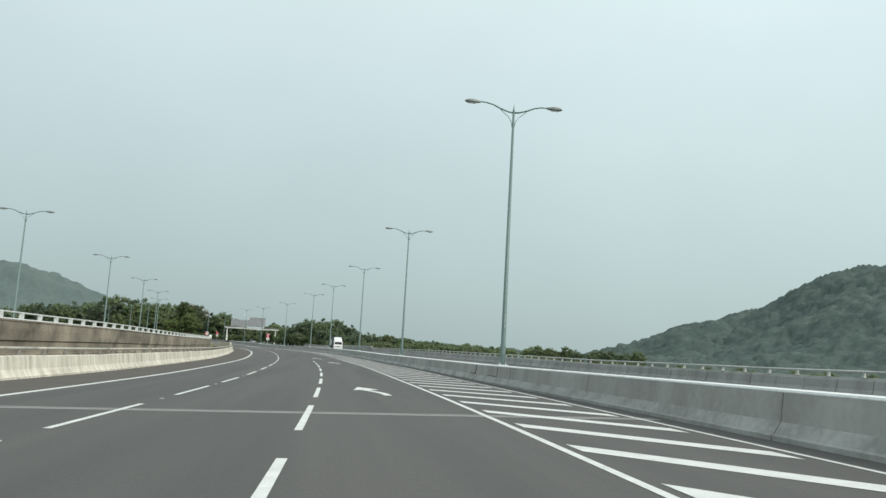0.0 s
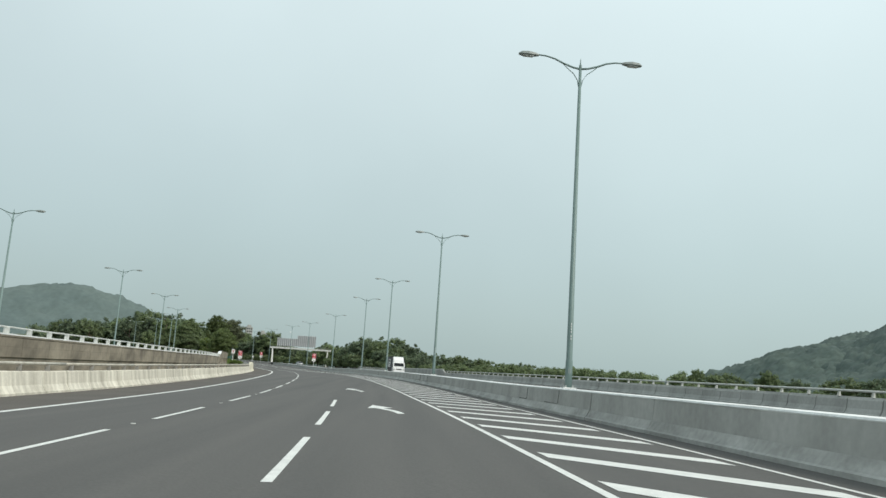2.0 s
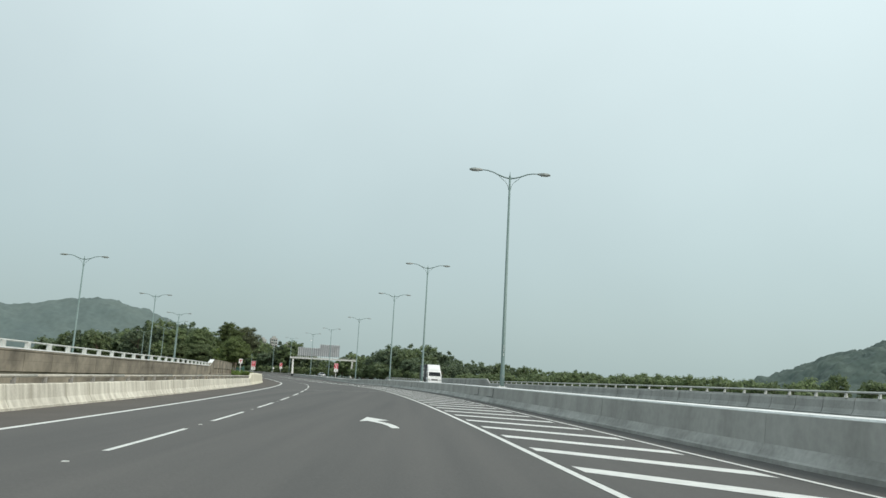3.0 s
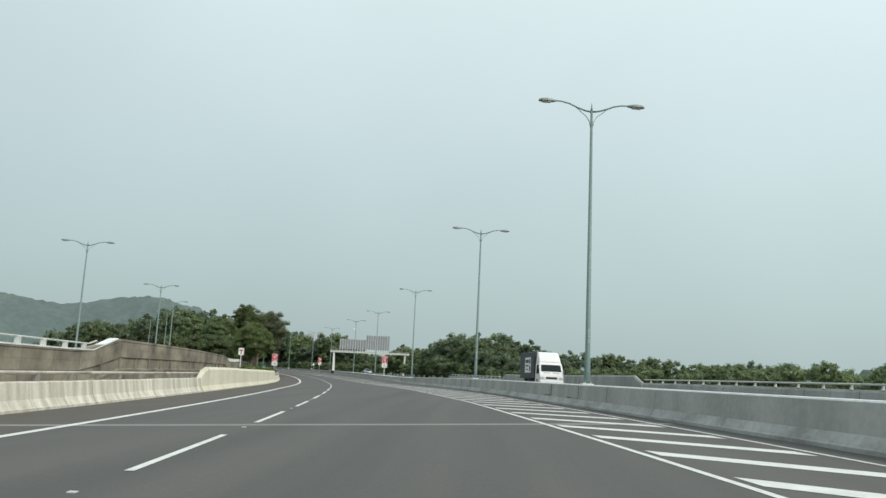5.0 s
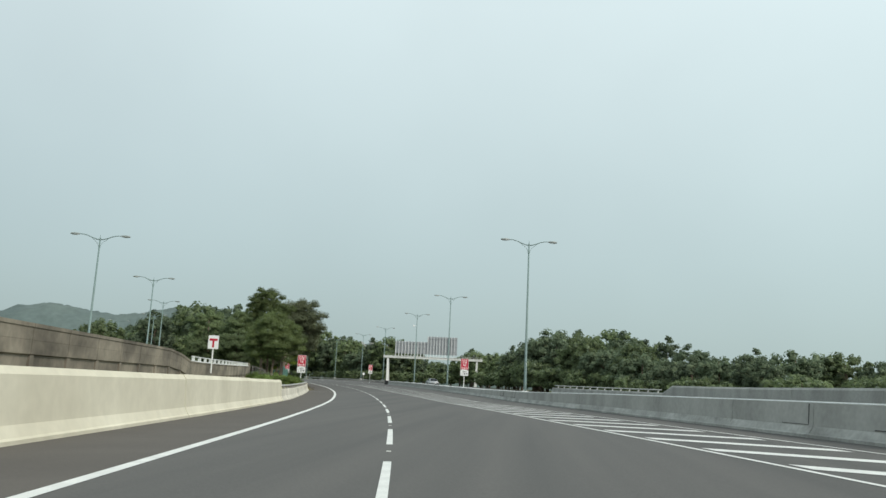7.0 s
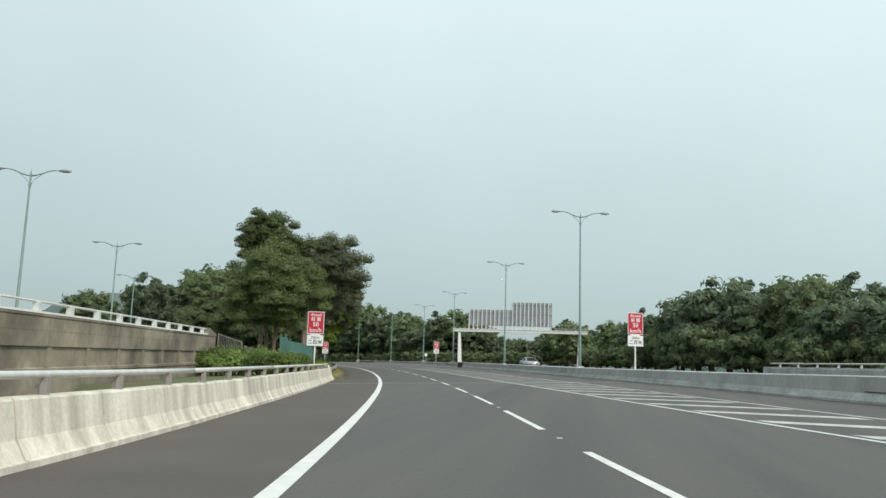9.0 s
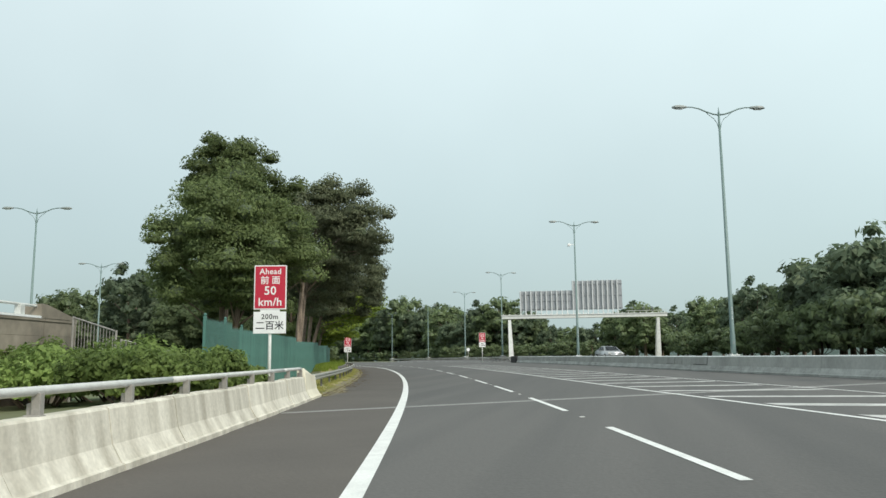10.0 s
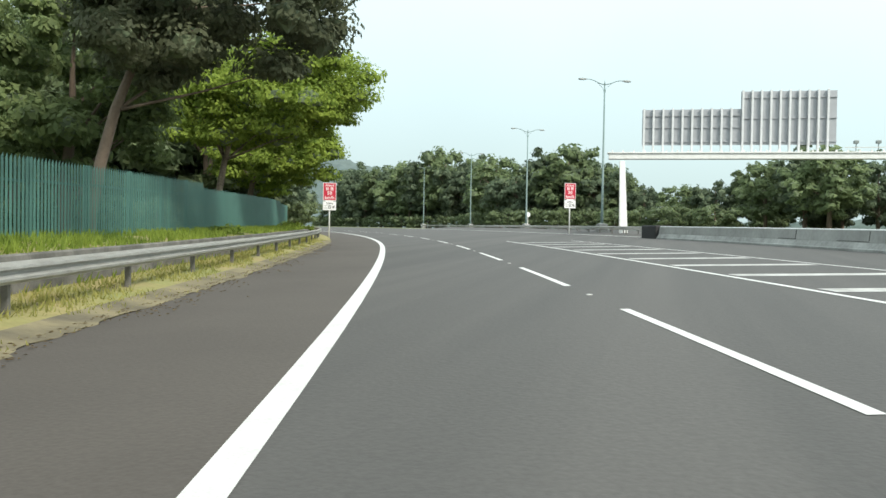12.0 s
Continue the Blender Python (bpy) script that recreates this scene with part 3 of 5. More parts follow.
far1 = safety_barrier("far_parapet", "grey concrete parapet with a metal rail across the highway", CONCRETE_GREY, 28.2, 1, 0, S(199.5), 0.90, 2.6, "far parapets", 0.06)
rail_on(far1, 28.5, 0.90, 0, S(199), 2.6)
far2 = safety_barrier("far_parapet", "tall plain grey concrete parapet across the highway", CONCRETE_GREY, 28.2, 1, S(201.5), S(251.5), 1.58, 15.0, "far parapets", 0.02)
for s0, h0, s1, h1 in ((S(199.5), 0.90, S(201.5), 1.58), (S(251.5), 1.58, S(253.6), 0.90)):
    bm = bmesh.new()
    vs = [[bm.verts.new(on(s, 28.2 + a, b)) for a, b in nj_profile(h)] for s, h in ((s0, h0), (s1, h1))]
    for k in range(9):
        bm.faces.new((vs[0][k], vs[0][(k + 1) % 9], vs[1][(k + 1) % 9], vs[1][k]))
    bm.faces.new(vs[0][::-1])
    bm.faces.new(vs[1])
    part("ramped_end", bm, CONCRETE_GREY, far2)
far3 = safety_barrier("far_parapet", "grey concrete parapet with a white metal rail", CONCRETE_GREY, 28.2, 1, S(253.6), S(290), 0.86, 2.6, "far parapets", 0.06)
rail_on(far3, 28.5, 0.86, S(254), S(289), 2.6)

# ---- ramp wall on the left ----
def wall_lat(s):
    return float(np.interp(y_of(s), (-60, 150, 200, 268, 277), (-10.6, -10.8, -11.6, -13.9, -13.9)))


def wall_top(s):
    return float(np.interp(y_of(s), (-60, 60, 130, 169, 173, 226, 231, 277), (2.38, 2.38, 2.10, 2.12, 2.86, 3.05, 2.55, 2.84)))


wall = thing("ramp_wall", Matrix(), "tall weathered brown concrete ramp parapet with panel joints", "concrete wall")
s = 0.0
S_WALL = S(276.4)
while s < S_WALL - 0.5:
    e = min(s + 3.4, S_WALL)
    bm = bmesh.new()
    rings = []
    for k in (s + 0.015, e - 0.015):
        l, h = wall_lat(k), wall_top(k)
        rings.append([bm.verts.new(on(k, l + a, b)) for a, b in ((0.02, -2.3), (0.02, h - 1.80), (0.06, h - 1.76), (0.06, h - 1.66), (-0.05, h - 1.62), (-0.05, h - 1.04), (0.03, h - 1.0), (0.03, h - 0.55), (0.035, h - 0.54), (0.03, h - 0.16), (0.06, h - 0.12), (0.06, h), (-0.4, h), (-0.4, -2.3))])
    for k in range(14):
        bm.faces.new((rings[0][k], rings[0][(k + 1) % 14], rings[1][(k + 1) % 14], rings[1][k]))
    bm.faces.new(rings[0][::-1])
    bm.faces.new(rings[1])
    panel = part("wall_panel", bm, CONCRETE_BROWN, wall)
    if y_of(s) < 166:
        s = e
        continue
    bm = bmesh.new()                               # on the high length a flat rib stands in the recess at the start of each panel
    rings = []
    for k in (s + 0.02, s + 0.34):
        l, h = wall_lat(k), wall_top(k)
        rings.append([bm.verts.new(on(k, l + a, b)) for a, b in ((-0.1, h - 1.63), (0.012, h - 1.63), (0.012, h - 1.03), (-0.1, h - 1.03))])
    for k in range(4):
        bm.faces.new((rings[0][k], rings[0][(k + 1) % 4], rings[1][(k + 1) % 4], rings[1][k]))
    bm.faces.new(rings[0][::-1])
    bm.faces.new(rings[1])
    part("rib", bm, CONCRETE_BROWN, panel)
    s = e


def wall_rail(s0, s1):
    s = s0
    while s < s1 - 0.3:
        e = min(s + 2.6, s1)
        bm = tube(bmesh.new(), [on(k, wall_lat(k) - 0.1, wall_top(k) + 0.30) for k in (s, (s + e) / 2, e)], 0.042, 6)
        part("rail", bm, RAILPAINT, wall)
        bm = box(bmesh.new(), (-0.09, -0.13, -0.02), (0.09, 0.13, 0.29), 0.02)
        bm.transform(at_road(s + 0.5, wall_lat(s) - 0.1, wall_top(s)))
        part("rail_post", bm, RAILPAINT, wall)
        s = e


wall_rail(S(-40), S(170))
wall_rail(S(232), S(274.2))
for y0, y1 in ((-50, 173.2), (230.8, 274.1)):           # painted where the wall carries a rail, bare on the plain high length
    bm = bmesh.new()
    rings = []
    n = int((y1 - y0) / 4)
    for i in range(n + 1):
        k = S(y0) + (S(y1) - S(y0)) * i / n
        rings.append([bm.verts.new(on(k, wall_lat(k) + a, wall_top(k) + b)) for a, b in ((0.07, -0.05), (0.07, 0.012), (-0.41, 0.012))])
    for u, v in zip(rings, rings[1:]):
        for k in range(2):
            bm.faces.new((u[k], u[k + 1], v[k + 1], v[k]))
    part("coping", bm, COPING, wall, "pale painted coping")
bm = bmesh.new()                                       # sloping block that closes the wall's end
rings = []
for y, h in ((274.0, 0.36), (274.25, 0.36), (276.3, 0.02)):
    k = S(y)
    rings.append([bm.verts.new(on(k, wall_lat(k) + a, wall_top(k) + b)) for a, b in ((0.075, -0.04), (0.075, h), (-0.41, h), (-0.41, -0.04))])
for u, v in zip(rings, rings[1:]):
    for k in range(4):
        bm.faces.new((u[k], u[(k + 1) % 4], v[(k + 1) % 4], v[k]))
bm.faces.new(rings[0][::-1])
bm.faces.new(rings[-1])
part("end_block", bm, CONCRETE_BROWN, wall, "sloping weathered concrete end block")

# steel railing that steps down the bank from the end of the wall
railing = thing("bank_railing", Matrix(), "grey steel railing with upright bars on the overgrown bank", "railing")
for (y0, l0, u0), (y1, l1, u1) in (((275.3, -13.5, 2.85), (274.6, -11.95, 2.35)), ((274.5, -11.75, 2.10), (274.8, -10.1, 1.62))):
    a, b = on(S(y0), l0, u0), on(S(y1), l1, u1)
    for drop in (0.0, 0.95):
        part("rail", tube(bmesh.new(), [a - Vector((0, 0, drop)), b - Vector((0, 0, drop))], 0.025, 6), RAIL_POST, railing)
    n = int((b - a).length / 0.125)
    for i in range(n + 1):
        q = a.lerp(b, i / n)
        if i in (0, n):
            part("post", tube(bmesh.new(), [q + Vector((0, 0, 0.03)), q - Vector((0, 0, 2.6))], 0.035, 8), RAIL_POST, railing)
        else:
            part("bar", tube(bmesh.new(), [q, q - Vector((0, 0, 0.95))], 0.011, 5), RAIL_POST, railing)
# the ramp road behind the wall
bm = bmesh.new()
rings = []
for i in range(90):
    k = S(-50) + (S(277) - S(-50)) * i / 89
    rings.append([bm.verts.new(on(k, wall_lat(k) + a, wall_top(k) + b)) for a, b in ((-0.4, -1.0), (-14, -1.0), (-14, -5.0))])
for u, v in zip(rings, rings[1:]):
    for k in range(2):
        bm.faces.new((u[k], u[k + 1], v[k + 1], v[k]))
tagged(link("ramp_road", bm, SHOULDER), "asphalt surface of the slip ramp behind its wall", "road", kind="structure")

# sandy dirt washed over the edge of the shoulder, with an uneven border
bm = bmesh.new()
rows_ = []
k = S(280.6)
while k < S(352):
    n1 = noise.noise(Vector((k * 0.55, 0, 0))) + 0.6 * noise.noise(Vector((k * 1.9, 3, 0)))
    edge = -6.55 + 0.24 * n1 + 0.10 * noise.noise(Vector((k * 6.0, 7, 0))) + 0.5 * max(0.0, 1 - abs(k - S(284)) / 5.0)
    rows_.append([bm.verts.new(on(k, l, u)) for l, u in ((-7.15, 0.10), (-6.85, 0.045), (-6.55 + 0.1 * n1, 0.016), (edge, 0.004))])
    k += 0.12
for u, v in zip(rows_, rows_[1:]):
    for i in range(3):
        bm.faces.new((u[i], u[i + 1], v[i + 1], v[i]))
tagged(link("verge_edge", bm, SAND), "sandy yellow dirt washed over the shoulder edge", "dirt", kind="structure")

# ---- street lamps ----
def street_lamp():
    t = thing("street_lamp", Matrix(), "tall grey-green double-arm street lamp on the median", "street lamp", "median street lamps")
    H = 12.47
    reach = 1.04
    part("pole", tube(bmesh.new(), [(0, 0, 0), (0, 0, 1.0), (0, 0, 1.06), (0, 0, H)], [0.135, 0.13, 0.115, 0.055], 14), POLE, t, smooth=True)
    bm = box(bmesh.new(), (-0.24, -0.24, 0), (0.24, 0.24, 0.04), 0.01)
    part("base_plate", bm, COPING, t)
    for a in range(4):
        bm = tube(bmesh.new(), [(0.18 * math.cos(a * 1.571 + 0.785), 0.18 * math.sin(a * 1.571 + 0.785), z) for z in (0.03, 0.12)], 0.022, 6)
        part("bolt", bm, GALV, t)
    part("finial", tube(bmesh.new(), [(0, 0, H), (0, 0, H + 0.12), (0, 0, H + 0.16), (0, 0, H + 0.40)], [0.06, 0.055, 0.03, 0.01], 8), POLE, t)
    bm = box(bmesh.new(), (-0.055, -0.128, 0.55), (0.055, -0.10, 0.72), 0.01)
    part("door", bm, LAMPHEAD, t)
    for k in range(6):                              # number on the pole, as plain bars
        bm = box(bmesh.new(), (-0.014, -0.128, 1.80 + 0.10 * k + 0.06 * (k > 1)), (0.014, -0.110, 1.855 + 0.10 * k + 0.06 * (k > 1)))
        part("number_bar", bm, COPING, t)
    for sg in (-1, 1):
        arm = [(sg * 0.05, 0, H - 0.02), (sg * 0.30, 0, H + 0.02), (sg * 0.65, 0, H + 0.14), (sg * 1.0, 0, H + 0.30), (sg * 1.35, 0, H + 0.38), (sg * 1.72, 0, H + 0.39)]
        part("arm", tube(bmesh.new(), [(x * reach, y, z) for x, y, z in arm], [0.045, 0.042, 0.04, 0.036, 0.033, 0.03], 8), POLE, t, smooth=True)
        bm = tube(bmesh.new(), [(sg * 0.055, 0, H - 0.75), (sg * 0.10, 0, H - 0.5), (sg * 0.26, 0, H - 0.24), (sg * 0.5, 0, H - 0.06), (sg * 0.74, 0, H + 0.17)], 0.017, 6)
        part("stay", bm, POLE, t)
        bm = bmesh.new()
        r = []
        for x, w, h0, h1 in ((1.62, 0.05, 0.34, 0.43), (1.75, 0.10, 0.32, 0.46), (2.0, 0.16, 0.31, 0.48), (2.25, 0.15, 0.31, 0.46), (2.38, 0.06, 0.33, 0.41)):
            r.append([bm.verts.new((sg * x * reach, a * w, H + b)) for a, b in ((-1, h0 + 0.03), (-0.7, h0), (0.7, h0), (1, h0 + 0.03), (0.75, h1 - 0.02), (0, h1), (-0.75, h1 - 0.02))])
        for u, v in zip(r, r[1:]):
            for k in range(7):
                bm.faces.new((u[k], u[(k + 1) % 7], v[(k + 1) % 7], v[k]))
        bm.faces.new(r[0][::-1])
        bm.faces.new(r[-1])
        head = part("lamp_head", bm, LAMPHEAD, t)
        bm = box(bmesh.new(), (-0.20, -0.10, -0.02), (0.20, 0.10, 0.015), 0.01)
        bm.transform(Matrix.Translation((sg * 2.03 * reach, 0, H + 0.30)))
        part("lens", bm, GLASSY, head)
    return t


lamp0 = street_lamp()
for i, (x, y) in enumerate(LAMPS):
    s = S(y)
    z = road_z(s, 12.0) + (median_top(s) if i < 8 else 0.93)
    tall = (road_z(s, 12.0) + 13.30 - z) / 12.47
    m = Matrix.Translation((x, y, z)) @ Matrix.Rotation(heading(s), 4, "Z") @ Matrix.Diagonal((1, 1, tall if i else 1, 1))
    if i == 0:
        lamp0.matrix_world = m
    else:
        lamp = copy_thing(lamp0, m)
    if i >= 8:                                       # past the barrier end they stand on concrete footings
        part("footing", box(bmesh.new(), (-0.4, -0.4, -1.4), (0.4, 0.4, 0.0), 0.03), CONCRETE_GREY, lamp)
    if i == 7:                                       # a traffic camera hangs on this one
        tagged(lamp, "tall grey-green double-arm street lamp carrying a traffic camera")
        bm = tube(bmesh.new(), [(0, 0, 10.6), (-0.35, 0, 10.65), (-0.5, 0, 10.6)], 0.03, 6)
        box(bm, (-0.72, -0.12, 10.45), (-0.42, 0.12, 10.72), 0.05)
        part("traffic_camera", bm, SIGNWHITE, lamp)
for x, y, up in ((-29.5, 80.0, -0.1), (-31.8, 119.1, -0.1), (-36.65, 161.9, 0.05), (-42.6, 203.8, 0.3), (-50.0, 241.8, 0.3), (-59.0, 271.0, 0.5), (-71.5, 301.0, 0.6), (-86.8, 330.1, 0.6), (-115.0, 370.0, 1.9)):
    lamp = copy_thing(lamp0, Matrix.Translation((x, y, up)) @ Matrix.Rotation(heading(S(y)), 4, "Z"))
    tagged(lamp, "tall grey-green double-arm street lamp on the slip ramp", group="ramp street lamps")

# ---- gantry ----
gantry = thing("sign_gantry", pose(-45.9, 367.9, 0, 0, 0, 4.5), "white steel sign gantry seen from behind its sign boards", "sign gantry")
GZ = 8.85
W = 21.8
bm = box(bmesh.new(), (-0.9, -0.4, GZ - 0.80), (W + 0.9, 0.4, GZ - 0.10), 0.03)
box(bm, (-1.0, -0.5, GZ - 0.10), (W + 1.0, 0.5, GZ), 0.01)
for v in bm.verts:                                   # the ends of the beam taper
    if v.co.z < GZ - 0.5 and (v.co.x < 0 or v.co.x > W):
        v.co.z += 0.25
part("beam", bm, WHITEPAINT, gantry)
for lx, sg in ((0.2, 1), (W - 0.4, -1)):
    for oy in (-0.55, 0.55):
        bm = bmesh.new()
        box(bm, (-0.30, -0.16, 0.2), (0.30, 0.16, GZ - 0.7), 0.03)
        for v in bm.verts:
            f_ = (v.co.z - 0.2) / (GZ - 0.9)
            v.co.x = lx + v.co.x * (1.15 - 0.45 * f_) + sg * 0.25 * (1 - f_)
            v.co.y = v.co.y + oy * (2.5 - 2.0 * f_)
        part("leg", bm, WHITEPAINT if sg > 0 else GALV, gantry)
for x0, x1, z1, step in ((1.75, 9.4, GZ + 3.5, 0.755), (9.4, 16.55, GZ + 4.88, 0.705)):
    bm = box(bmesh.new(), (x0, 0.30, GZ + 0.62), (x1, 0.34, z1))
    board = part("sign_board", bm, ALU, gantry)
    x = x0 + 0.12
    while x < x1 + 0.02:
        bm = box(bmesh.new(), (x - 0.075, 0.02, GZ - 0.02), (x + 0.075, 0.296, z1 + 0.06), 0.01)
        part("rib", bm, RIB, board)
        x += step
    for zz in (GZ + 0.9, (GZ + z1) / 2 + 0.3, z1 - 0.5):
        part("cross_rail", box(bmesh.new(), (x0, 0.20, zz - 0.05), (x1, 0.294, zz + 0.05)), ALU, board)
x = -0.6
while x < W + 0.8:                                   # stub posts of the walkway
    part("walkway_post", box(bmesh.new(), (x - 0.06, -0.45, GZ), (x + 0.06, -0.33, GZ + 0.16)), WHITEPAINT, gantry)
    x += 0.85
part("walkway_rail", box(bmesh.new(), (17.0, -0.43, GZ + 0.30), (W + 0.9, -0.38, GZ + 0.36)), GALV, gantry)
for x in (17.8, 19.4, 20.6):
    bm = tube(bmesh.new(), [(x, -0.4, GZ), (x, -0.4, GZ + 0.7)], 0.035, 6)
    box(bm, (x - 0.16, -0.6, GZ + 0.62), (x + 0.16, -0.2, GZ + 0.86), 0.03)
    part("detector", bm, LAMPHEAD, gantry)


# ---- signs ----
def text_mesh(body, size, spacing=1.0):
    cu = bpy.data.curves.new("letters", "FONT")
    cu.body, cu.size, cu.align_x, cu.align_y = body, size, "CENTER", "CENTER"
    cu.space_character, cu.extrude, cu.resolution_u = spacing, 0.002, 3
    cu.offset = size * 0.012
    ob = bpy.data.objects.new("letters", cu)
    scene.collection.objects.link(ob)
    dg = bpy.context.evaluated_depsgraph_get()
    me = bpy.data.meshes.new_from_object(ob.evaluated_get(dg))
    bpy.data.objects.remove(ob)
    bpy.data.curves.remove(cu)
    return me


def lettering(name, body, size, x, y, z, mat, parent, spacing=1.0):
    me = text_mesh(body, size, spacing)
    me.materials.clear()
    me.materials.append(mat)
    ob = new(name, me)
    ob.parent = parent
    ob.matrix_local = Matrix.Translation((x, y, z)) @ Matrix.Rotation(radians(90), 4, "X")
    return ob


def ahead_sign():
    t = thing("speed_sign", Matrix(), "red Ahead 50 km/h sign over a white 200m plate", "road sign", "advance speed limit signs")
    part("post", tube(bmesh.new(), [(0, 0.07, -0.4), (0, 0.07, 4.0)], 0.05, 10), WHITEPAINT, t, smooth=True)
    for z in (2.45, 3.25, 3.95):
        part("bracket", box(bmesh.new(), (-0.12, 0.015, z - 0.03), (0.12, 0.075, z + 0.03)), GALV, t)
    part("spacer", box(bmesh.new(), (-0.30, -0.005, 2.86), (0.30, 0.012, 2.935)), SIGNWHITE, t)
    red = part("red_plate", box(bmesh.new(), (-0.50, -0.014, 2.93), (0.50, 0.014, 4.30), 0.005), SIGNWHITE, t)
    part("red_field", box(bmesh.new(), (-0.465, -0.020, 2.965), (0.465, -0.0145, 4.265)), SIGNRED, red)
    lettering("lettering", "Ahead", 0.25, 0, -0.022, 4.10, SIGNWHITE, red, 1.05)
    lettering("lettering", "前 面", 0.27, 0, -0.022, 3.82, SIGNWHITE, red)
    lettering("lettering", "50", 0.37, 0, -0.022, 3.50, SIGNWHITE, red, 1.05)
    lettering("lettering", "km/h", 0.35, 0, -0.022, 3.15, SIGNWHITE, red, 1.05)
    white = part("white_plate", box(bmesh.new(), (-0.50, -0.014, 2.19), (0.50, 0.014, 2.86), 0.005), SIGNWHITE, t)
    lettering("lettering", "200m", 0.22, 0, -0.017, 2.70, BLACK, white, 1.08)
    lettering("lettering", "二百米", 0.29, 0, -0.017, 2.42, BLACK, white)
    return t


sign0 = ahead_sign()
for i, (x, y, lat, turn) in enumerate(((-40.5, 273.9, -7.8, 0), (-20.97, 278.6, 12.3, 2), (-67.24, 358.1, -7.0, 0), (-50.0, 369.0, 13.0, 2))):
    s = S(y)
    m = Matrix.Translation((x, y, road_z(s, lat))) @ Matrix.Rotation(heading(s) + radians(turn), 4, "Z")
    if i == 0:
        sign0.matrix_world = m
    else:
        copy_thing(sign0, m)
rs = thing("round_sign", pose(-61.9, 421.0, road_z(S(421), 13), 0, 0, 22), "small round white sign on a grey post", "road sign")
part("post", tube(bmesh.new(), [(0, 0.05, 0), (0, 0.05, 2.7)], 0.05, 8), GALV, rs)
part("disc", tube(bmesh.new(), [(0, -0.02, 2.4), (0, 0.02, 2.4)], 0.38, 20), SIGNWHITE, rs)
tp = thing("ramp_sign", pose(-33.5, 227.6, 2.75, 0, 0, 10), "white sign plate with a red bar on the ramp parapet", "road sign")
part("post", tube(bmesh.new(), [(0, 0.05, -0.9), (0, 0.05, 1.5)], 0.05, 8), WHITEPAINT, tp)
plate = part("plate", box(bmesh.new(), (-0.33, -0.015, 0.62), (0.33, 0.015, 1.48), 0.005), SIGNWHITE, tp)
part("bar", box(bmesh.new(), (-0.25, -0.020, 1.14), (0.25, -0.0155, 1.28)), SIGNRED, plate)
part("bar", box(bmesh.new(), (-0.06, -0.020, 0.72), (0.06, -0.0155, 1.14)), SIGNRED, plate)


# ---- guard rails ----
def w_beam(bm, p):
    """A corrugated steel beam along points."""
    prof = ((0.0, -0.155), (-0.01, -0.13), (-0.07, -0.10), (-0.075, -0.06), (-0.02, -0.02), (-0.02, 0.02), (-0.075, 0.06), (-0.07, 0.10), (-0.01, 0.13), (0.0, 0.155))
    rows_ = []
    for i, q in enumerate(p):
        d = (p[min(i + 1, len(p) - 1)] - p[max(i - 1, 0)])
        side = Vector((d.y, -d.x, 0)).normalized()
        rows_.append([bm.verts.new(q - side * a * 1.1 + Vector((0, 0, b * 0.84))) for a, b in prof])
    for u, v in zip(rows_, rows_[1:]):
        for k in range(len(prof) - 1):
            bm.faces.new((u[k], u[k + 1], v[k + 1], v[k]))
    return bm


def guard_rail(label, pts, flip=1, up=0.52):
    """Beams of about 4 m, each on its posts, along a line of ground points."""
    t = thing("guard_rail", Matrix(), label, "guard rail", "guard rails")
    for i in range(0, len(pts) - 1, 2):
        seg = pts[i:i + 3]
        bm = w_beam(bmesh.new(), [Vector(q) + Vector((0, 0, up)) for q in (seg if flip > 0 else seg[::-1])])
        r = bmesh.ops.solidify(bm, geom=bm.faces[:], thickness=0.006)
        part("beam", bm, GALV, t)
        q = Vector(seg[0])
        d = Vector(seg[1]) - q
        rot = math.atan2(-d.x, d.y)
        bm = box(bmesh.new(), (-0.04 - 0.12 * flip, -0.035, -0.4), (0.05 - 0.12 * flip, 0.035, up + 0.09), 0.01)
        box(bm, (-0.06 - 0.04 * flip, -0.05, up - 0.08), (0.0, 0.05, up + 0.08))
        bm.transform(Matrix.Translation(q) @ Matrix.Rotation(rot, 4, "Z"))
        part("post", bm, POST_STEEL, t)
    return t


guard_rail("galvanised corrugated guard rail along the grass verge", [on(S(279.8) + 2.0 * k, -7.35, 0.06) for k in range(72)], 1, 0.59)
line = [Vector((-41.4, 349.6)), Vector((-48.9, 373.8)), Vector((-61.4, 408.6)), Vector((-77.0, 442.0)), Vector((-95.0, 473.0))]
pts = []
for a, b in zip(line, line[1:]):
    n = max(1, int((b - a).length / 2))
    for i in range(n):
        q = a + (b - a) * i / n
        pts.append(Vector((q.x, q.y, road_z(S(q.y - 3), 12.5))))
guard_rail("galvanised guard rail in front of the lamp posts", pts, -1, 0.62)
line2 = [q + Vector((1.1, 0.4, 0.0)) for q in pts]
guard_rail("galvanised guard rail facing the opposite carriageway", line2, 1, 0.62)

# ---- palisade fence ----
fence = thing("palisade_fence", Matrix(), "green painted steel palisade fence with pointed pales", "fence")


def verge_up(lat, y=0.0):
    return mound(y, lat) + float(np.interp(lat, (-60, -14, -10.5, -9.2, -8.2, -7.98, -7.75, -7.3, -6.9, -6.72), (0.45, 0.44, 0.50, 0.55, 0.42, 0.30, 0.22, 0.16, 0.05, 0.0)))


FENCE_LAT = -9.85


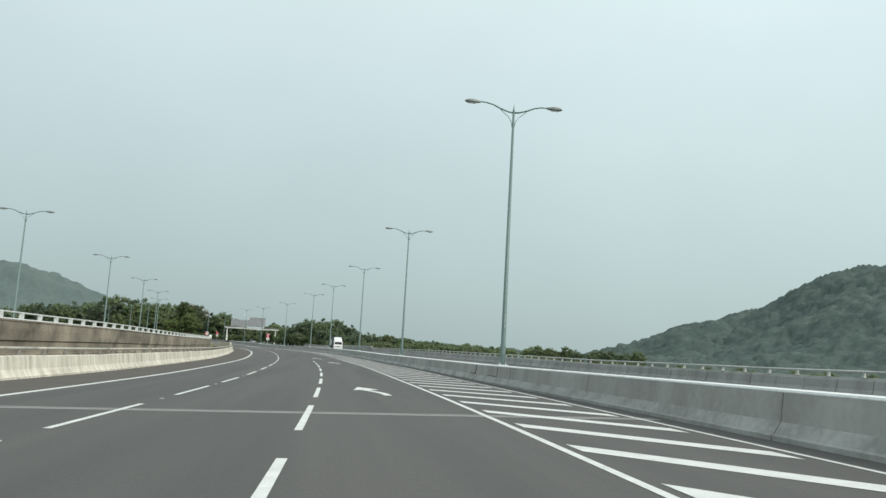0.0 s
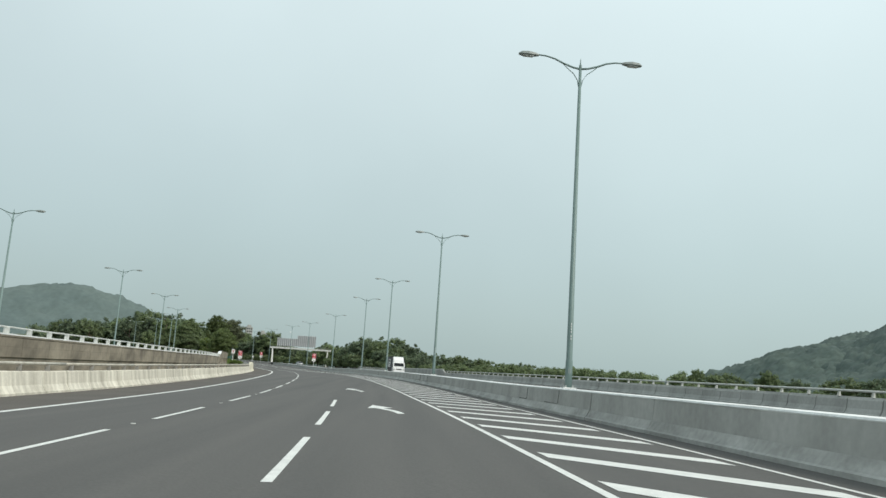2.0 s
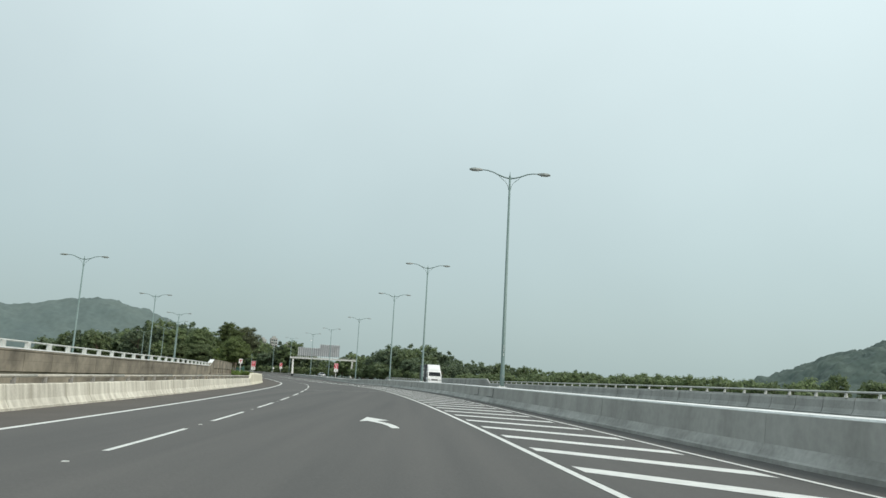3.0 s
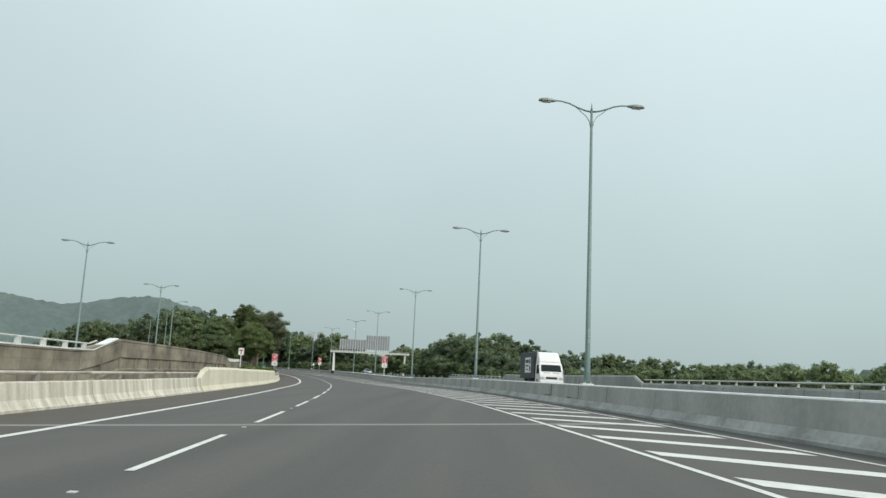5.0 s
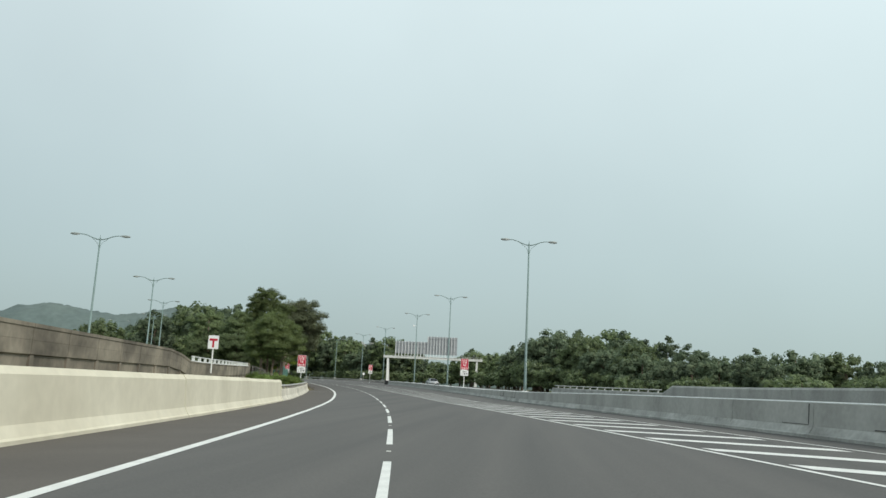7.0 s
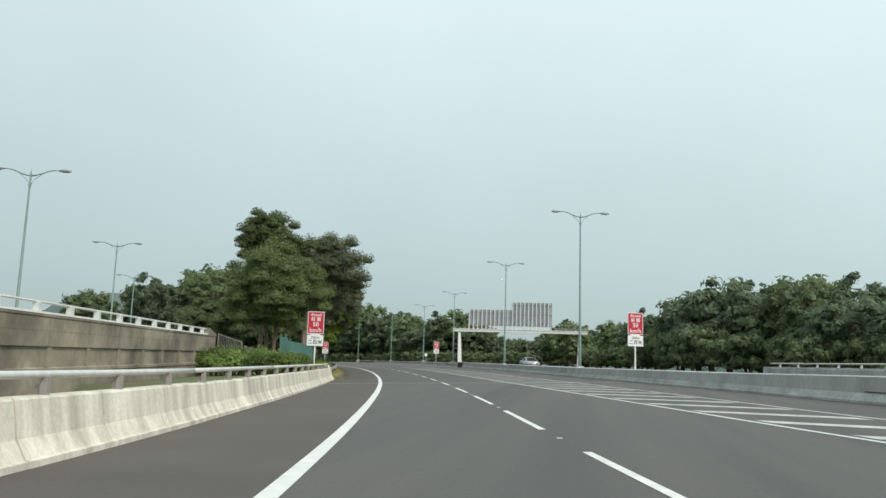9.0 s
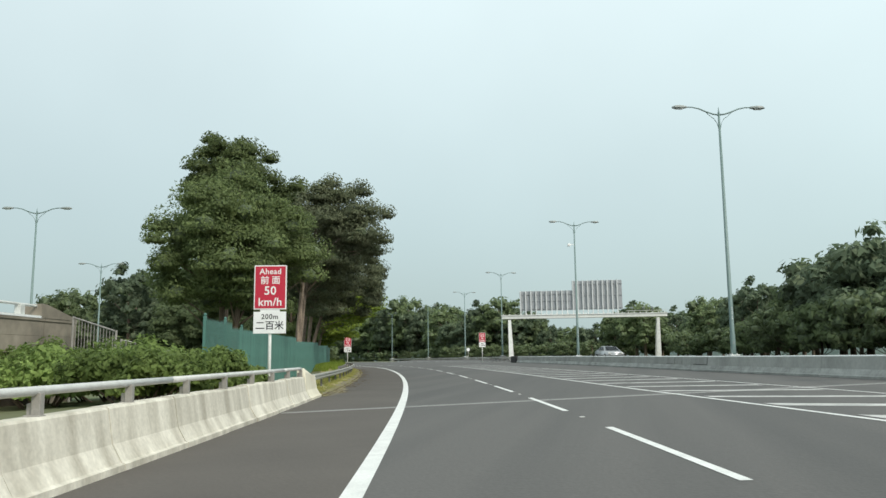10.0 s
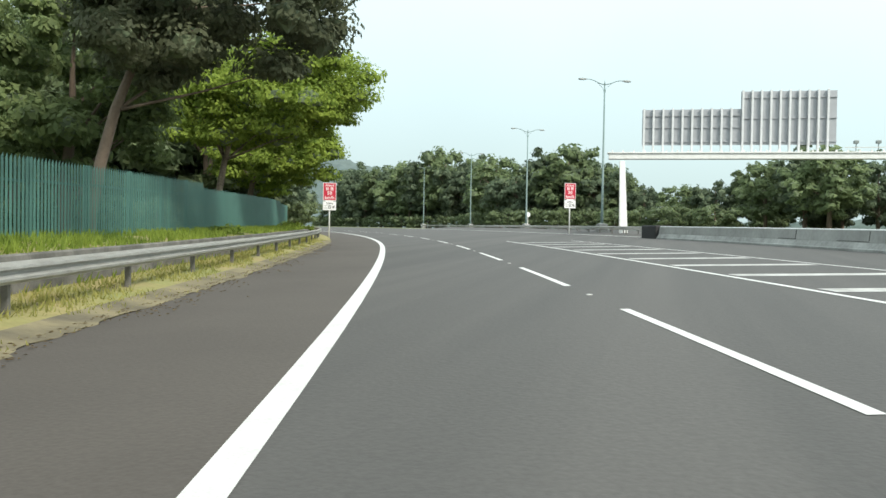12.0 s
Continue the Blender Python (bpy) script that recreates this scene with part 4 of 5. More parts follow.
def fence_up(s):
    """The fence keeps level over a few panels and then steps down against the rising road."""
    y = y_of(s)
    return 0.26 + float(np.interp(y, (273, 279.9, 280.0, 296.9, 297.0, 311.9, 312.0, 328.6, 328.7, 351.9, 352.0, 362), (0.26, 0.30, 0.13, 0.20, -0.01, 0.16, -0.06, 0.16, -0.02, 0.16, 0.0, 0.05)))


bm = bmesh.new()                                     # one pale: a folded strip with a three-pointed head
vs = []
for z in (0.0, 2.06):
    vs.append([bm.verts.new((x, y, z)) for x, y in ((-0.05, 0.0), (-0.02, -0.016), (0.02, -0.016), (0.05, 0.0))])
for k in range(3):
    bm.faces.new((vs[0][k], vs[0][k + 1], vs[1][k + 1], vs[1][k]))
t0, t1, t2 = bm.verts.new((-0.05, 0.0, 2.14)), bm.verts.new((0.0, -0.014, 2.22)), bm.verts.new((0.05, 0.0, 2.14))
bm.faces.new((vs[1][0], vs[1][1], t1, t0))
bm.faces.new((vs[1][1], vs[1][2], t1))
bm.faces.new((vs[1][2], vs[1][3], t2, t1))
PALE = bpy.data.meshes.new("pale")
bm.to_mesh(PALE)
bm.free()
PALE.materials.append(FENCE)
rest_v, rest_f = [], []
count = 0
s, s_stop = S(276.5), S(360.5)
while s < s_stop:
    m = at_road(s, FENCE_LAT, fence_up(s), radians(90))
    if S(281) < s < S(326) and count < 300:
        ob = new("pale", PALE)
        ob.parent = fence
        ob.matrix_local = m
        count += 1
    else:
        k = len(rest_v)
        for v in PALE.vertices:
            rest_v.append(m @ v.co)
        for f_ in PALE.polygons:
            rest_f.append([k + i for i in f_.vertices])
    s += 0.152
me = bpy.data.meshes.new("pales")
me.from_pydata(rest_v, [], rest_f)
me.materials.append(FENCE)
ob = tagged(new("pales", me), kind="stuff")
ob.parent = fence
s = S(276.5)
while s < s_stop - 1:
    e = min(s + 2.75, s_stop)
    near = s < S(283)                                # the first posts are taller and carry a ball
    bm = box(bmesh.new(), (-0.05, -0.02, -0.4), (0.05, 0.08, 2.28 if near else 2.2), 0.008)
    if near:
        bmesh.ops.create_icosphere(bm, subdivisions=1, radius=0.058, matrix=Matrix.Translation((0, 0.03, 2.325)))
    bm.transform(at_road(s, FENCE_LAT - 0.03, fence_up(s), radians(90)))
    part("fence_post", bm, FENCE, fence)
    for z in (0.35, 1.75):
        bm = bmesh.new()
        sweep(bm, [(FENCE_LAT - 0.02, z), (FENCE_LAT - 0.02, z + 0.05), (FENCE_LAT - 0.07, z + 0.05), (FENCE_LAT - 0.07, z)], s, e, 2.75)
        for v in bm.verts:
            v.co.z += fence_up(s + 0.5)
        part("fence_rail", bm, FENCE, fence)
    s = e


# low kerb wall that holds the raised grass
kerb = thing("kerb_wall", Matrix(), "low dark weathered concrete kerb wall behind the guard rail", "kerb")
s = S(306.5)
while s < S(358):
    bm = bmesh.new()
    rings = []
    for k in (s, s + 1.5, s + 2.98):
        top = 0.41 + mound(y_of(k), -9)
        rings.append([bm.verts.new(on(k, l, u)) for l, u in ((-7.98, 0.0), (-8.0, top - 0.02), (-8.02, top), (-8.16, top), (-8.18, 0.0))])
    for u, v in zip(rings, rings[1:]):
        for k in range(5):
            bm.faces.new((u[k], u[(k + 1) % 5], v[(k + 1) % 5], v[k]))
    bm.faces.new(rings[0][::-1])
    bm.faces.new(rings[-1])
    part("kerb_length", bm, KERB, kerb)
    s += 3.0


# ---- plants ----
def leaf_cloud(centres, radii, per, size, rng, flat=0.55, hang=0.25, corners=4):
    """Leaf quads round clump centres: positions near each clump's skin, faces turned outwards and up."""
    n = len(centres) * per
    c = np.repeat(np.asarray(centres, float), per, 0)
    r = np.repeat(np.asarray(radii, float), per)
    d = rng.normal(size=(n, 3))
    d /= np.linalg.norm(d, axis=1)[:, None]
    d[:, 2] = np.where(d[:, 2] < -0.3, d[:, 2] * 0.4, d[:, 2])
    rad = r * (0.35 + 0.70 * rng.random(n) ** 0.75)
    p = c + d * rad[:, None] * np.array([1.0, 1.0, flat])
    nrm = d + rng.normal(size=(n, 3)) * (0.42 if corners == 4 else 0.28) + np.array([0, 0, 0.35])
    nrm /= np.linalg.norm(nrm, axis=1)[:, None]
    u = np.cross(nrm, rng.normal(size=(n, 3)))
    u /= np.linalg.norm(u, axis=1)[:, None] + 1e-9
    u[:, 2] -= hang
    w = np.cross(nrm, u)
    sz = size * (0.6 + 0.8 * rng.random(n))
    u *= sz[:, None]
    w *= (sz * 0.56)[:, None]
    ring = [p - u * 0.5, p + w * 0.5 + u * 0.05, p + u * 0.5, p - w * 0.5 + u * 0.05]
    if corners == 3:                               # leaves of far trees: a plain pointed blade
        ring = [p - u * 0.5 + w * 0.4, p + u * 0.5, p - u * 0.3 - w * 0.6]
    v = np.stack(ring, 1).reshape(-1, 3)
    f = np.arange(n * corners).reshape(n, corners)
    return v, f


ICO = bmesh.new()
bmesh.ops.create_icosphere(ICO, subdivisions=1, radius=1.0)
ICO_V = np.array([v.co for v in ICO.verts])
ICO_F = np.array([[v.index for v in f.verts] for f in ICO.faces])
ICO.free()


def crown_mesh(name, v, f, centres, radii, mat, rng, flat, fill):
    """Leaves over ragged cores, coloured as inner shade, that stop the sky from showing through every clump."""
    vs, fs = [v], [q for q in f.tolist()]
    n = len(v)
    mats = [0] * len(fs)
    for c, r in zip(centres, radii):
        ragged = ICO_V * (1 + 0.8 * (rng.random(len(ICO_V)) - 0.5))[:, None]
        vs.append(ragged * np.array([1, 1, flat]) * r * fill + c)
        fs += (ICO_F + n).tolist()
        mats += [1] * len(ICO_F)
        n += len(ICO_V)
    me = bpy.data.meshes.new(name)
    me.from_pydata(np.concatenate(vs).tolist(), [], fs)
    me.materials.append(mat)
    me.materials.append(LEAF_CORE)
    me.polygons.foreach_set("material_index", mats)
    return me


def mesh_from(name, v, f, mat):
    me = bpy.data.meshes.new(name)
    me.from_pydata(v.tolist(), [], f.tolist())
    me.materials.append(mat)
    return me


def tree(label, height, spread, clumps, per, leaf, mat, seed, trunk=0.3, bare=0.28, lean=(0, 0), stems=1, shape=1.0, bark=None, fill=0.72, clump=(0.19, 0.15), flat=0.7, corners=4):
    """A tapered trunk with limbs, and a crown of leaf clumps with gaps and an uneven outline."""
    rng = np.random.default_rng(seed)
    t = thing("tree", Matrix(), label, "tree", "roadside trees")
    centres, radii = [], []
    zc, rz = height * (bare + (1 - bare) * 0.52), height * (1 - bare) * 0.5
    tries = 0
    while len(centres) < clumps and tries < clumps * 40:
        tries += 1
        d = rng.normal(size=3)
        d /= np.linalg.norm(d)
        r = 0.35 + 0.65 * rng.random() ** 0.5
        lump = 0.80 + 0.32 * noise.noise(Vector(d * 1.7) + Vector((seed * 3.1, 0, 0)))
        p = np.array([d[0] * spread * r * lump, d[1] * spread * r * lump, zc + d[2] * rz * r * lump * (shape if d[2] > 0 else 0.85)])
        cr = spread * (clump[0] + clump[1] * rng.random())
        if all(np.linalg.norm(p - q) > 0.55 * cr for q in centres):
            centres.append(p + np.array([lean[0], lean[1], 0]) * (p[2] / height))
            radii.append(cr)
    v, f = leaf_cloud(centres, radii, per, leaf, rng, flat, corners=corners)
    bm = bmesh.new()
    fork = []
    for k in range(stems):
        a = 2 * math.pi * k / max(stems, 1) + seed
        off = 0.0 if stems == 1 else 0.30
        top = Vector((lean[0] * 0.45 + off * 2.6 * math.cos(a), lean[1] * 0.45 + off * 2.6 * math.sin(a), height * 0.78))
        base = Vector((off * math.cos(a), off * math.sin(a), -0.3))
        mids = []
        for i in range(7):
            q = base.lerp(top, i / 6)
            q.x, q.y = base.x + (top.x - base.x) * (i / 6) ** 1.8, base.y + (top.y - base.y) * (i / 6) ** 1.8
            q += Vector((noise.noise(q * 0.35 + Vector((seed, k, 0))), noise.noise(q * 0.35 + Vector((0, seed, k))), 0)) * 0.35 * (i / 6)
            mids.append(q)
        tr = trunk * (1.0 if stems == 1 else 0.75)
        tube(bm, mids, [tr * 1.25, tr, tr * 0.9, tr * 0.78, tr * 0.6, tr * 0.4, tr * 0.15], 9)
        fork.append(mids)
    order = rng.permutation(len(centres))[:max(7, clumps // (6 if corners == 4 else 16))]
    for i in order:
        c = Vector(centres[i])
        mids = min(fork, key=lambda mm: (Vector((c.x, c.y, 0)) - Vector((mm[3].x, mm[3].y, 0))).length)
        low = 3 if bare > 0.2 else 1                 # each limb leaves the trunk somewhat below its own clump
        fits = [k for k in range(low, 6) if mids[k].z < c.z - (0.06 + 0.12 * rng.random()) * height]
        st = mids[fits[-1] if fits else low]
        bend = st.lerp(c, 0.5) + Vector((0, 0, 0.10 * height * rng.random() - 0.02 * height))
        rr = trunk * 0.32
        tube(bm, [st, st.lerp(bend, 0.5), bend, c], [rr, rr * 0.75, rr * 0.5, rr * 0.12], 6)
    part("trunk", bm, bark or BARK, t, smooth=True)
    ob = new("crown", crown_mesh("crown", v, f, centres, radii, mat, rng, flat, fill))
    ob.parent = t
    return t


def place(t, x, y, z, turn, sx, sz=None, first=False, label=""):
    m = Matrix.LocRotScale((x, y, z), Euler((0, 0, turn)), (sx, sx, sz or sx))
    if first:
        t.matrix_world = m
        return t
    c = copy_thing(t, m)
    return tagged(c, label) if label else c


def ground_at(s, lat):
    return road_z(s, min(lat, 60)) + (verge_up(lat) if lat < -6 else -0.3) - 0.05


# the large trees behind the fence
def big(label, y, lat, **kw):
    t = tree(label, **kw)
    s = S(y)
    p = on(s, lat)
    t.matrix_world = Matrix.Translation((p.x, p.y, ground_at(s, lat)))
    return t


C_ = (0.14, 0.12)
big("spreading leafy green tree with two dark trunks behind the fence", 290.2, -12.3, height=10.9, spread=4.5, lean=(0.9, -0.4), clumps=175, per=640, leaf=0.135, mat=LEAF_MID, seed=3, trunk=0.21, bare=0.13, stems=2, fill=0.36, clump=C_, flat=0.85)
big("tall leafy green tree with one dark trunk behind the fence", 296.2, -13.8, height=15.0, spread=3.7, lean=(0.6, 0.3), clumps=130, per=480, leaf=0.165, mat=LEAF_MID, seed=6, trunk=0.2, bare=0.3, fill=0.4, clump=C_, flat=0.85)
big("large dark-leaved tree with pale twin trunks behind the fence", 304.7, -10.65, height=14.2, spread=5.1, clumps=125, per=480, leaf=0.175, mat=LEAF_DARK, seed=8, trunk=0.24, bare=0.28, stems=2, bark=BARK_PALE, lean=(2.2, 1.0), fill=0.3, clump=C_, flat=0.85)
big("tall dark-leaved tree with a dark slim trunk behind the fence", 308.6, -11.0, height=13.8, spread=4.3, clumps=85, per=460, leaf=0.175, mat=LEAF_DARK, seed=10, trunk=0.2, bare=0.27, lean=(2.0, 1.0), fill=0.3, clump=C_, flat=0.85)
big("dark-leaved tree with slim pale twin trunks behind the fence", 312.6, -10.9, height=12.7, spread=4.4, clumps=85, per=460, leaf=0.175, mat=LEAF_DARK, seed=12, trunk=0.2, bare=0.27, stems=2, bark=BARK_PALE, lean=(2.2, 1.0), fill=0.3, clump=C_, flat=0.85)
big("dark drooping tree with long limbs leaning over the fence", 322.0, -11.2, height=10.0, spread=4.3, clumps=84, per=460, leaf=0.18, mat=LEAF_DARK, seed=15, trunk=0.17, bare=0.34, lean=(4.2, 2.6), fill=0.44, clump=C_, flat=0.85)
big("leafy green tree behind the fence", 326.0, -13.4, height=8.6, spread=4.0, clumps=70, per=320, leaf=0.225, mat=LEAF_MID, seed=18, trunk=0.2, bare=0.1, lean=(0.6, 0), fill=0.45, clump=C_)
big("spreading bright yellow-green tree over the fence", 336.5, -11.2, height=9.6, spread=5.6, clumps=140, per=480, leaf=0.185, mat=LEAF_LIGHT, seed=21, trunk=0.17, bare=0.30, shape=0.85, bark=BARK_PALE, lean=(3.2, 1.8), fill=0.38, clump=C_)
big("bright yellow-green tree beside the road bend", 350.0, -11.8, height=8.6, spread=4.6, clumps=90, per=340, leaf=0.225, mat=LEAF_LIGHT, seed=25, trunk=0.2, bare=0.16, shape=0.85, lean=(2.4, 1.6), fill=0.4, clump=C_)

for i, (y, lat, h) in enumerate(((330.5, -19.0, 9.2), (339.5, -24.5, 9.0), (342.5, -19.0, 15.6), (349.0, -25.0, 16.2))):
    big("tall leafy green tree in the wood behind the fence", y, lat, height=h, spread=4.8, clumps=95, per=330, leaf=0.30, corners=3, mat=LEAF_BELT, seed=131 + i, trunk=0.26, bare=0.06, fill=0.5, clump=C_)

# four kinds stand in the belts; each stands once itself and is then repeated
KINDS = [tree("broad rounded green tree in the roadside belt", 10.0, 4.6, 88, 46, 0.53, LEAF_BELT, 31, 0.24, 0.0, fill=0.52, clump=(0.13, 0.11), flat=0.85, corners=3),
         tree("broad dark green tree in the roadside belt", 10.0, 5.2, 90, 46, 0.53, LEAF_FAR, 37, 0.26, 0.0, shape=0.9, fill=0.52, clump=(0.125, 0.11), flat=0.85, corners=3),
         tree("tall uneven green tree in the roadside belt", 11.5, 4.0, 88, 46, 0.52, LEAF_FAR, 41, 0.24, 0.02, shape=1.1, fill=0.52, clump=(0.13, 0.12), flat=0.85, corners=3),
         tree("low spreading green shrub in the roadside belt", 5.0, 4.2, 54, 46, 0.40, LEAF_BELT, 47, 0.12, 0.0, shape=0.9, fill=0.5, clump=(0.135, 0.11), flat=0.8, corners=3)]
used = set()
rng = random.Random(5)


def plant(kind, x, y, z, h):
    base = (10.0, 10.0, 11.5, 5.0)[kind]
    k = h / base
    if kind not in used:
        used.add(kind)
        k = 1.0
        place(KINDS[kind], x, y, z, rng.uniform(0, 6.28), 1.0, 1.0, first=True)
        return
    place(KINDS[kind], x, y, z, rng.uniform(0, 6.28), k * rng.uniform(0.9, 1.2), k)


def belt(y0, y1, step, lats, h0, h1, kinds, keep=1.0):
    y = y0
    while y < y1:
        for lat in lats:
            if rng.random() > keep:
                continue
            yy, ll = y + rng.uniform(-0.5, 0.5) * step, lat + rng.uniform(-2.5, 2.5)
            p = on(S(yy), ll)
            f_ = (y - y0) / max(1.0, y1 - y0)
            h = (h0 + (h1 - h0) * f_) * rng.uniform(0.84, 1.10)
            plant(rng.choice(kinds), p.x, p.y, ground_at(S(yy), ll) if -60 < ll < 88 else -2.2, h)
        y += step


# the wood that closes the view round the bend: a front of trees, a second row behind, undergrowth before them
WOOD = ((-147, 544, 21.0, 1), (-140, 538, 22.4, 0), (-134, 533, 22.6, 2), (-128, 527, 22.0, 1), (-121, 521, 21.0, 0), (-114, 514, 20.5, 2), (-107, 505, 20.4, 0), (-101, 499, 21.8, 2), (-94.5, 495, 23.2, 0), (-88, 492, 21.2, 1), (-81, 474, 18.6, 2), (-73.5, 455, 17.4, 0), (-68, 446, 13.8, 1), (-62.5, 441, 16.6, 2),
        (-58, 440, 17.6, 0), (-53.5, 440, 15.4, 1), (-49, 438, 12.4, 0), (-45, 432, 10.4, 1), (-40, 424, 9.6, 0), (-35, 420, 10.6, 1), (-29, 418, 12.6, 0), (-23, 412, 11.8, 2), (-16, 405, 11.6, 1), (-9, 398, 12.2, 0), (-3, 390, 12.4, 2))
for x, y, top, k in WOOD:
    plant(k, x, y, 2.2, (top - 2.2) * 1.04)
    plant((k + 1) % 3, x + 2.6, y + 10, 2.2, (top - 2.2) * 0.98)
    plant(3, x - 0.5, y - 6.0, 2.2, 4.6)
# the belt beyond the far parapet: its skyline rises and falls along the road
SKYLINE = ((40, 1.6), (118, 1.8), (135, 2.3), (145, 2.9), (165, 3.2), (182, 3.6), (200, 3.3), (223, 3.6), (239, 3.3), (247, 3.8), (250, 5.5), (256, 6.4), (264, 6.7), (269, 6.1),
           (274, 6.6), (282, 8.2), (293, 9.4), (298, 9.9), (303, 10.7), (310, 12.6), (318, 11.6), (323, 10.9), (331, 9.2), (338, 7.6), (344, 8.6))


def skyline(y0, y1, step, lat, kinds, factor):
    y = y0
    while y < y1:
        yy, ll = y + rng.uniform(-0.3, 0.3) * step, lat + rng.uniform(-1.2, 1.2)
        q = on(S(yy), ll)
        h = float(np.interp(yy, [a for a, _ in SKYLINE], [b for _, b in SKYLINE])) * factor * rng.uniform(0.9, 1.04)
        plant(rng.choice(kinds), q.x, q.y, ground_at(S(yy), ll), h)
        y += step


skyline(44, 248, 5.2, 36.5, (3, 3, 3, 0), 1.0)
# a farther line of low trees, seen over the near shrubs
y = 104.0
while y < 262:
    ll = 50 + rng.uniform(-2.0, 2.0)
    q = on(S(y), ll)
    plant(rng.choice((3, 0, 1)), q.x, q.y, ground_at(S(y), ll), float(np.interp(y, (104, 137, 165, 200, 225, 262), (3.3, 3.7, 3.6, 4.3, 5.2, 6.6))) * rng.uniform(0.85, 1.05))
    y += 5.0
skyline(250, 346, 5.0, 37.0, (0, 1, 2, 1), 1.0)
skyline(254, 346, 8.0, 44.0, (0, 1, 2), 1.08)
skyline(252, 346, 4.6, 33.8, (3,), 0.5)
belt(346, 384, 6.0, (47, 53), 8.8, 9.8, (0, 1, 2))
belt(368, 430, 7.0, (-12, -18, -27), 10.5, 13.5, (0, 1, 2, 1))
belt(362, 432, 8.0, (-36,), 13.8, 15.0, (0, 1, 2))
belt(380, 432, 8.0, (-48,), 13.0, 15.0, (0, 1, 2))
belt(60, 262, 14.0, (-34, -48), 2.8, 4.2, (3, 0, 3), 0.8)
# taller groups on the rise behind the slip ramp
for x, y, h, k in ((-109, 372, 11.0, 0), (-104, 368, 15.2, 1), (-98.5, 370, 18.0, 2), (-92, 366, 19.4, 0), (-86, 362, 19.2, 1), (-80, 358, 17.5, 2), (-74, 352, 16.0, 0), (-101, 360, 6.0, 3), (-92, 356, 6.0, 3), (-83, 350, 6.0, 3)):
    plant(k, x, y, 1.0, h)
for x, y, h, k in ((-152, 420, 19.0, 1), (-160, 425, 15.0, 0), (-145, 417, 14.0, 0), (-136, 412, 12.0, 1), (-168, 430, 12.0, 1)):
    plant(k, x, y, -2.2, h)
belt(283, 352, 4.5, (-15.5,), 1.9, 2.2, (3,))
# trees and undergrowth that lean over the guard rail past the end of the fence
for y, lat, h, k in ((363.5, -11.2, 7.2, 1), (370.5, -11.0, 8.4, 0), (378.0, -10.8, 8.8, 2), (386.0, -10.8, 9.4, 1), (362.5, -9.9, 2.8, 3), (367.0, -9.7, 3.2, 3), (373.0, -9.7, 3.0, 3), (380.0, -9.8, 3.4, 3)):
    q = on(S(y), lat)
    plant(k, q.x, q.y, ground_at(S(y), lat), h)

# bushes at the foot of the ramp wall, behind the barrier
def bush(label, y, lat, r, h, per, clumps, leaf, mat, seed):
    rng_ = np.random.default_rng(seed)
    t = thing("bush", Matrix(), label, "bush", "roadside bushes")
    centres, radii = [], []
    for _ in range(clumps):
        a, q = rng_.random() * 6.28, rng_.random() ** 0.5
        centres.append((math.cos(a) * r * q, math.sin(a) * r * q, h * (0.25 + 0.6 * rng_.random() * (1 - 0.5 * q))))
        radii.append(r * (0.22 + 0.14 * rng_.random()))
    v, f = leaf_cloud(centres, radii, per, leaf, rng_, 0.8, 0.1)
    ob = new("leaves", mesh_from("leaves", v, f, mat))
    ob.parent = t
    bm = bmesh.new()
    for c in centres[::3]:
        tube(bm, [(c[0] * 0.2, c[1] * 0.2, -0.2), (c[0] * 0.7, c[1] * 0.7, c[2] * 0.6), c], [0.03, 0.02, 0.006], 5)
    part("stem", bm, BARK, t)
    p = on(S(y), lat)
    t.matrix_world = Matrix.Translation((p.x, p.y, ground_at(S(y), lat)))
    return t


for i, (y, lat, r, h, m) in enumerate(((268.5, -9.0, 1.5, 1.35, LEAF_BUSH), (271.0, -10.4, 1.9, 1.5, LEAF_BUSH),
                                        (273.2, -8.9, 1.2, 1.1, LEAF_BUSH), (272.4, -12.9, 1.3, 1.9, LEAF_BUSH), (269.6, -11.6, 1.5, 1.5, LEAF_BUSH), (276.0, -8.6, 0.9, 0.9, LEAF_BUSH), (272.9, -11.7, 1.4, 1.75, LEAF_BUSH), (276.8, -12.6, 1.7, 1.9, LEAF_MID), (273.2, -10.4, 1.1, 1.9, LEAF_BUSH), (271.6, -9.0, 1.3, 1.6, LEAF_BUSH), (274.4, -9.0, 1.2, 1.7, LEAF_BUSH))):
    bush("leafy green bush behind the concrete barrier", y, lat, r, h, 240, 36, 0.125, m, 60 + i)
for i, (y, lat, r, h) in enumerate(((327.0, -8.9, 0.9, 0.7), (330.0, -8.9, 0.8, 0.6), (296.0, -7.9, 0.4, 0.35), (308.6, -9.2, 0.6, 0.4), (347.0, -8.8, 1.0, 0.9), (355.0, -8.8, 1.2, 1.0))):
    bush("low green weed clump on the verge", y, lat, r, h, 80, 16, 0.14, LEAF_LIGHT, 90 + i)

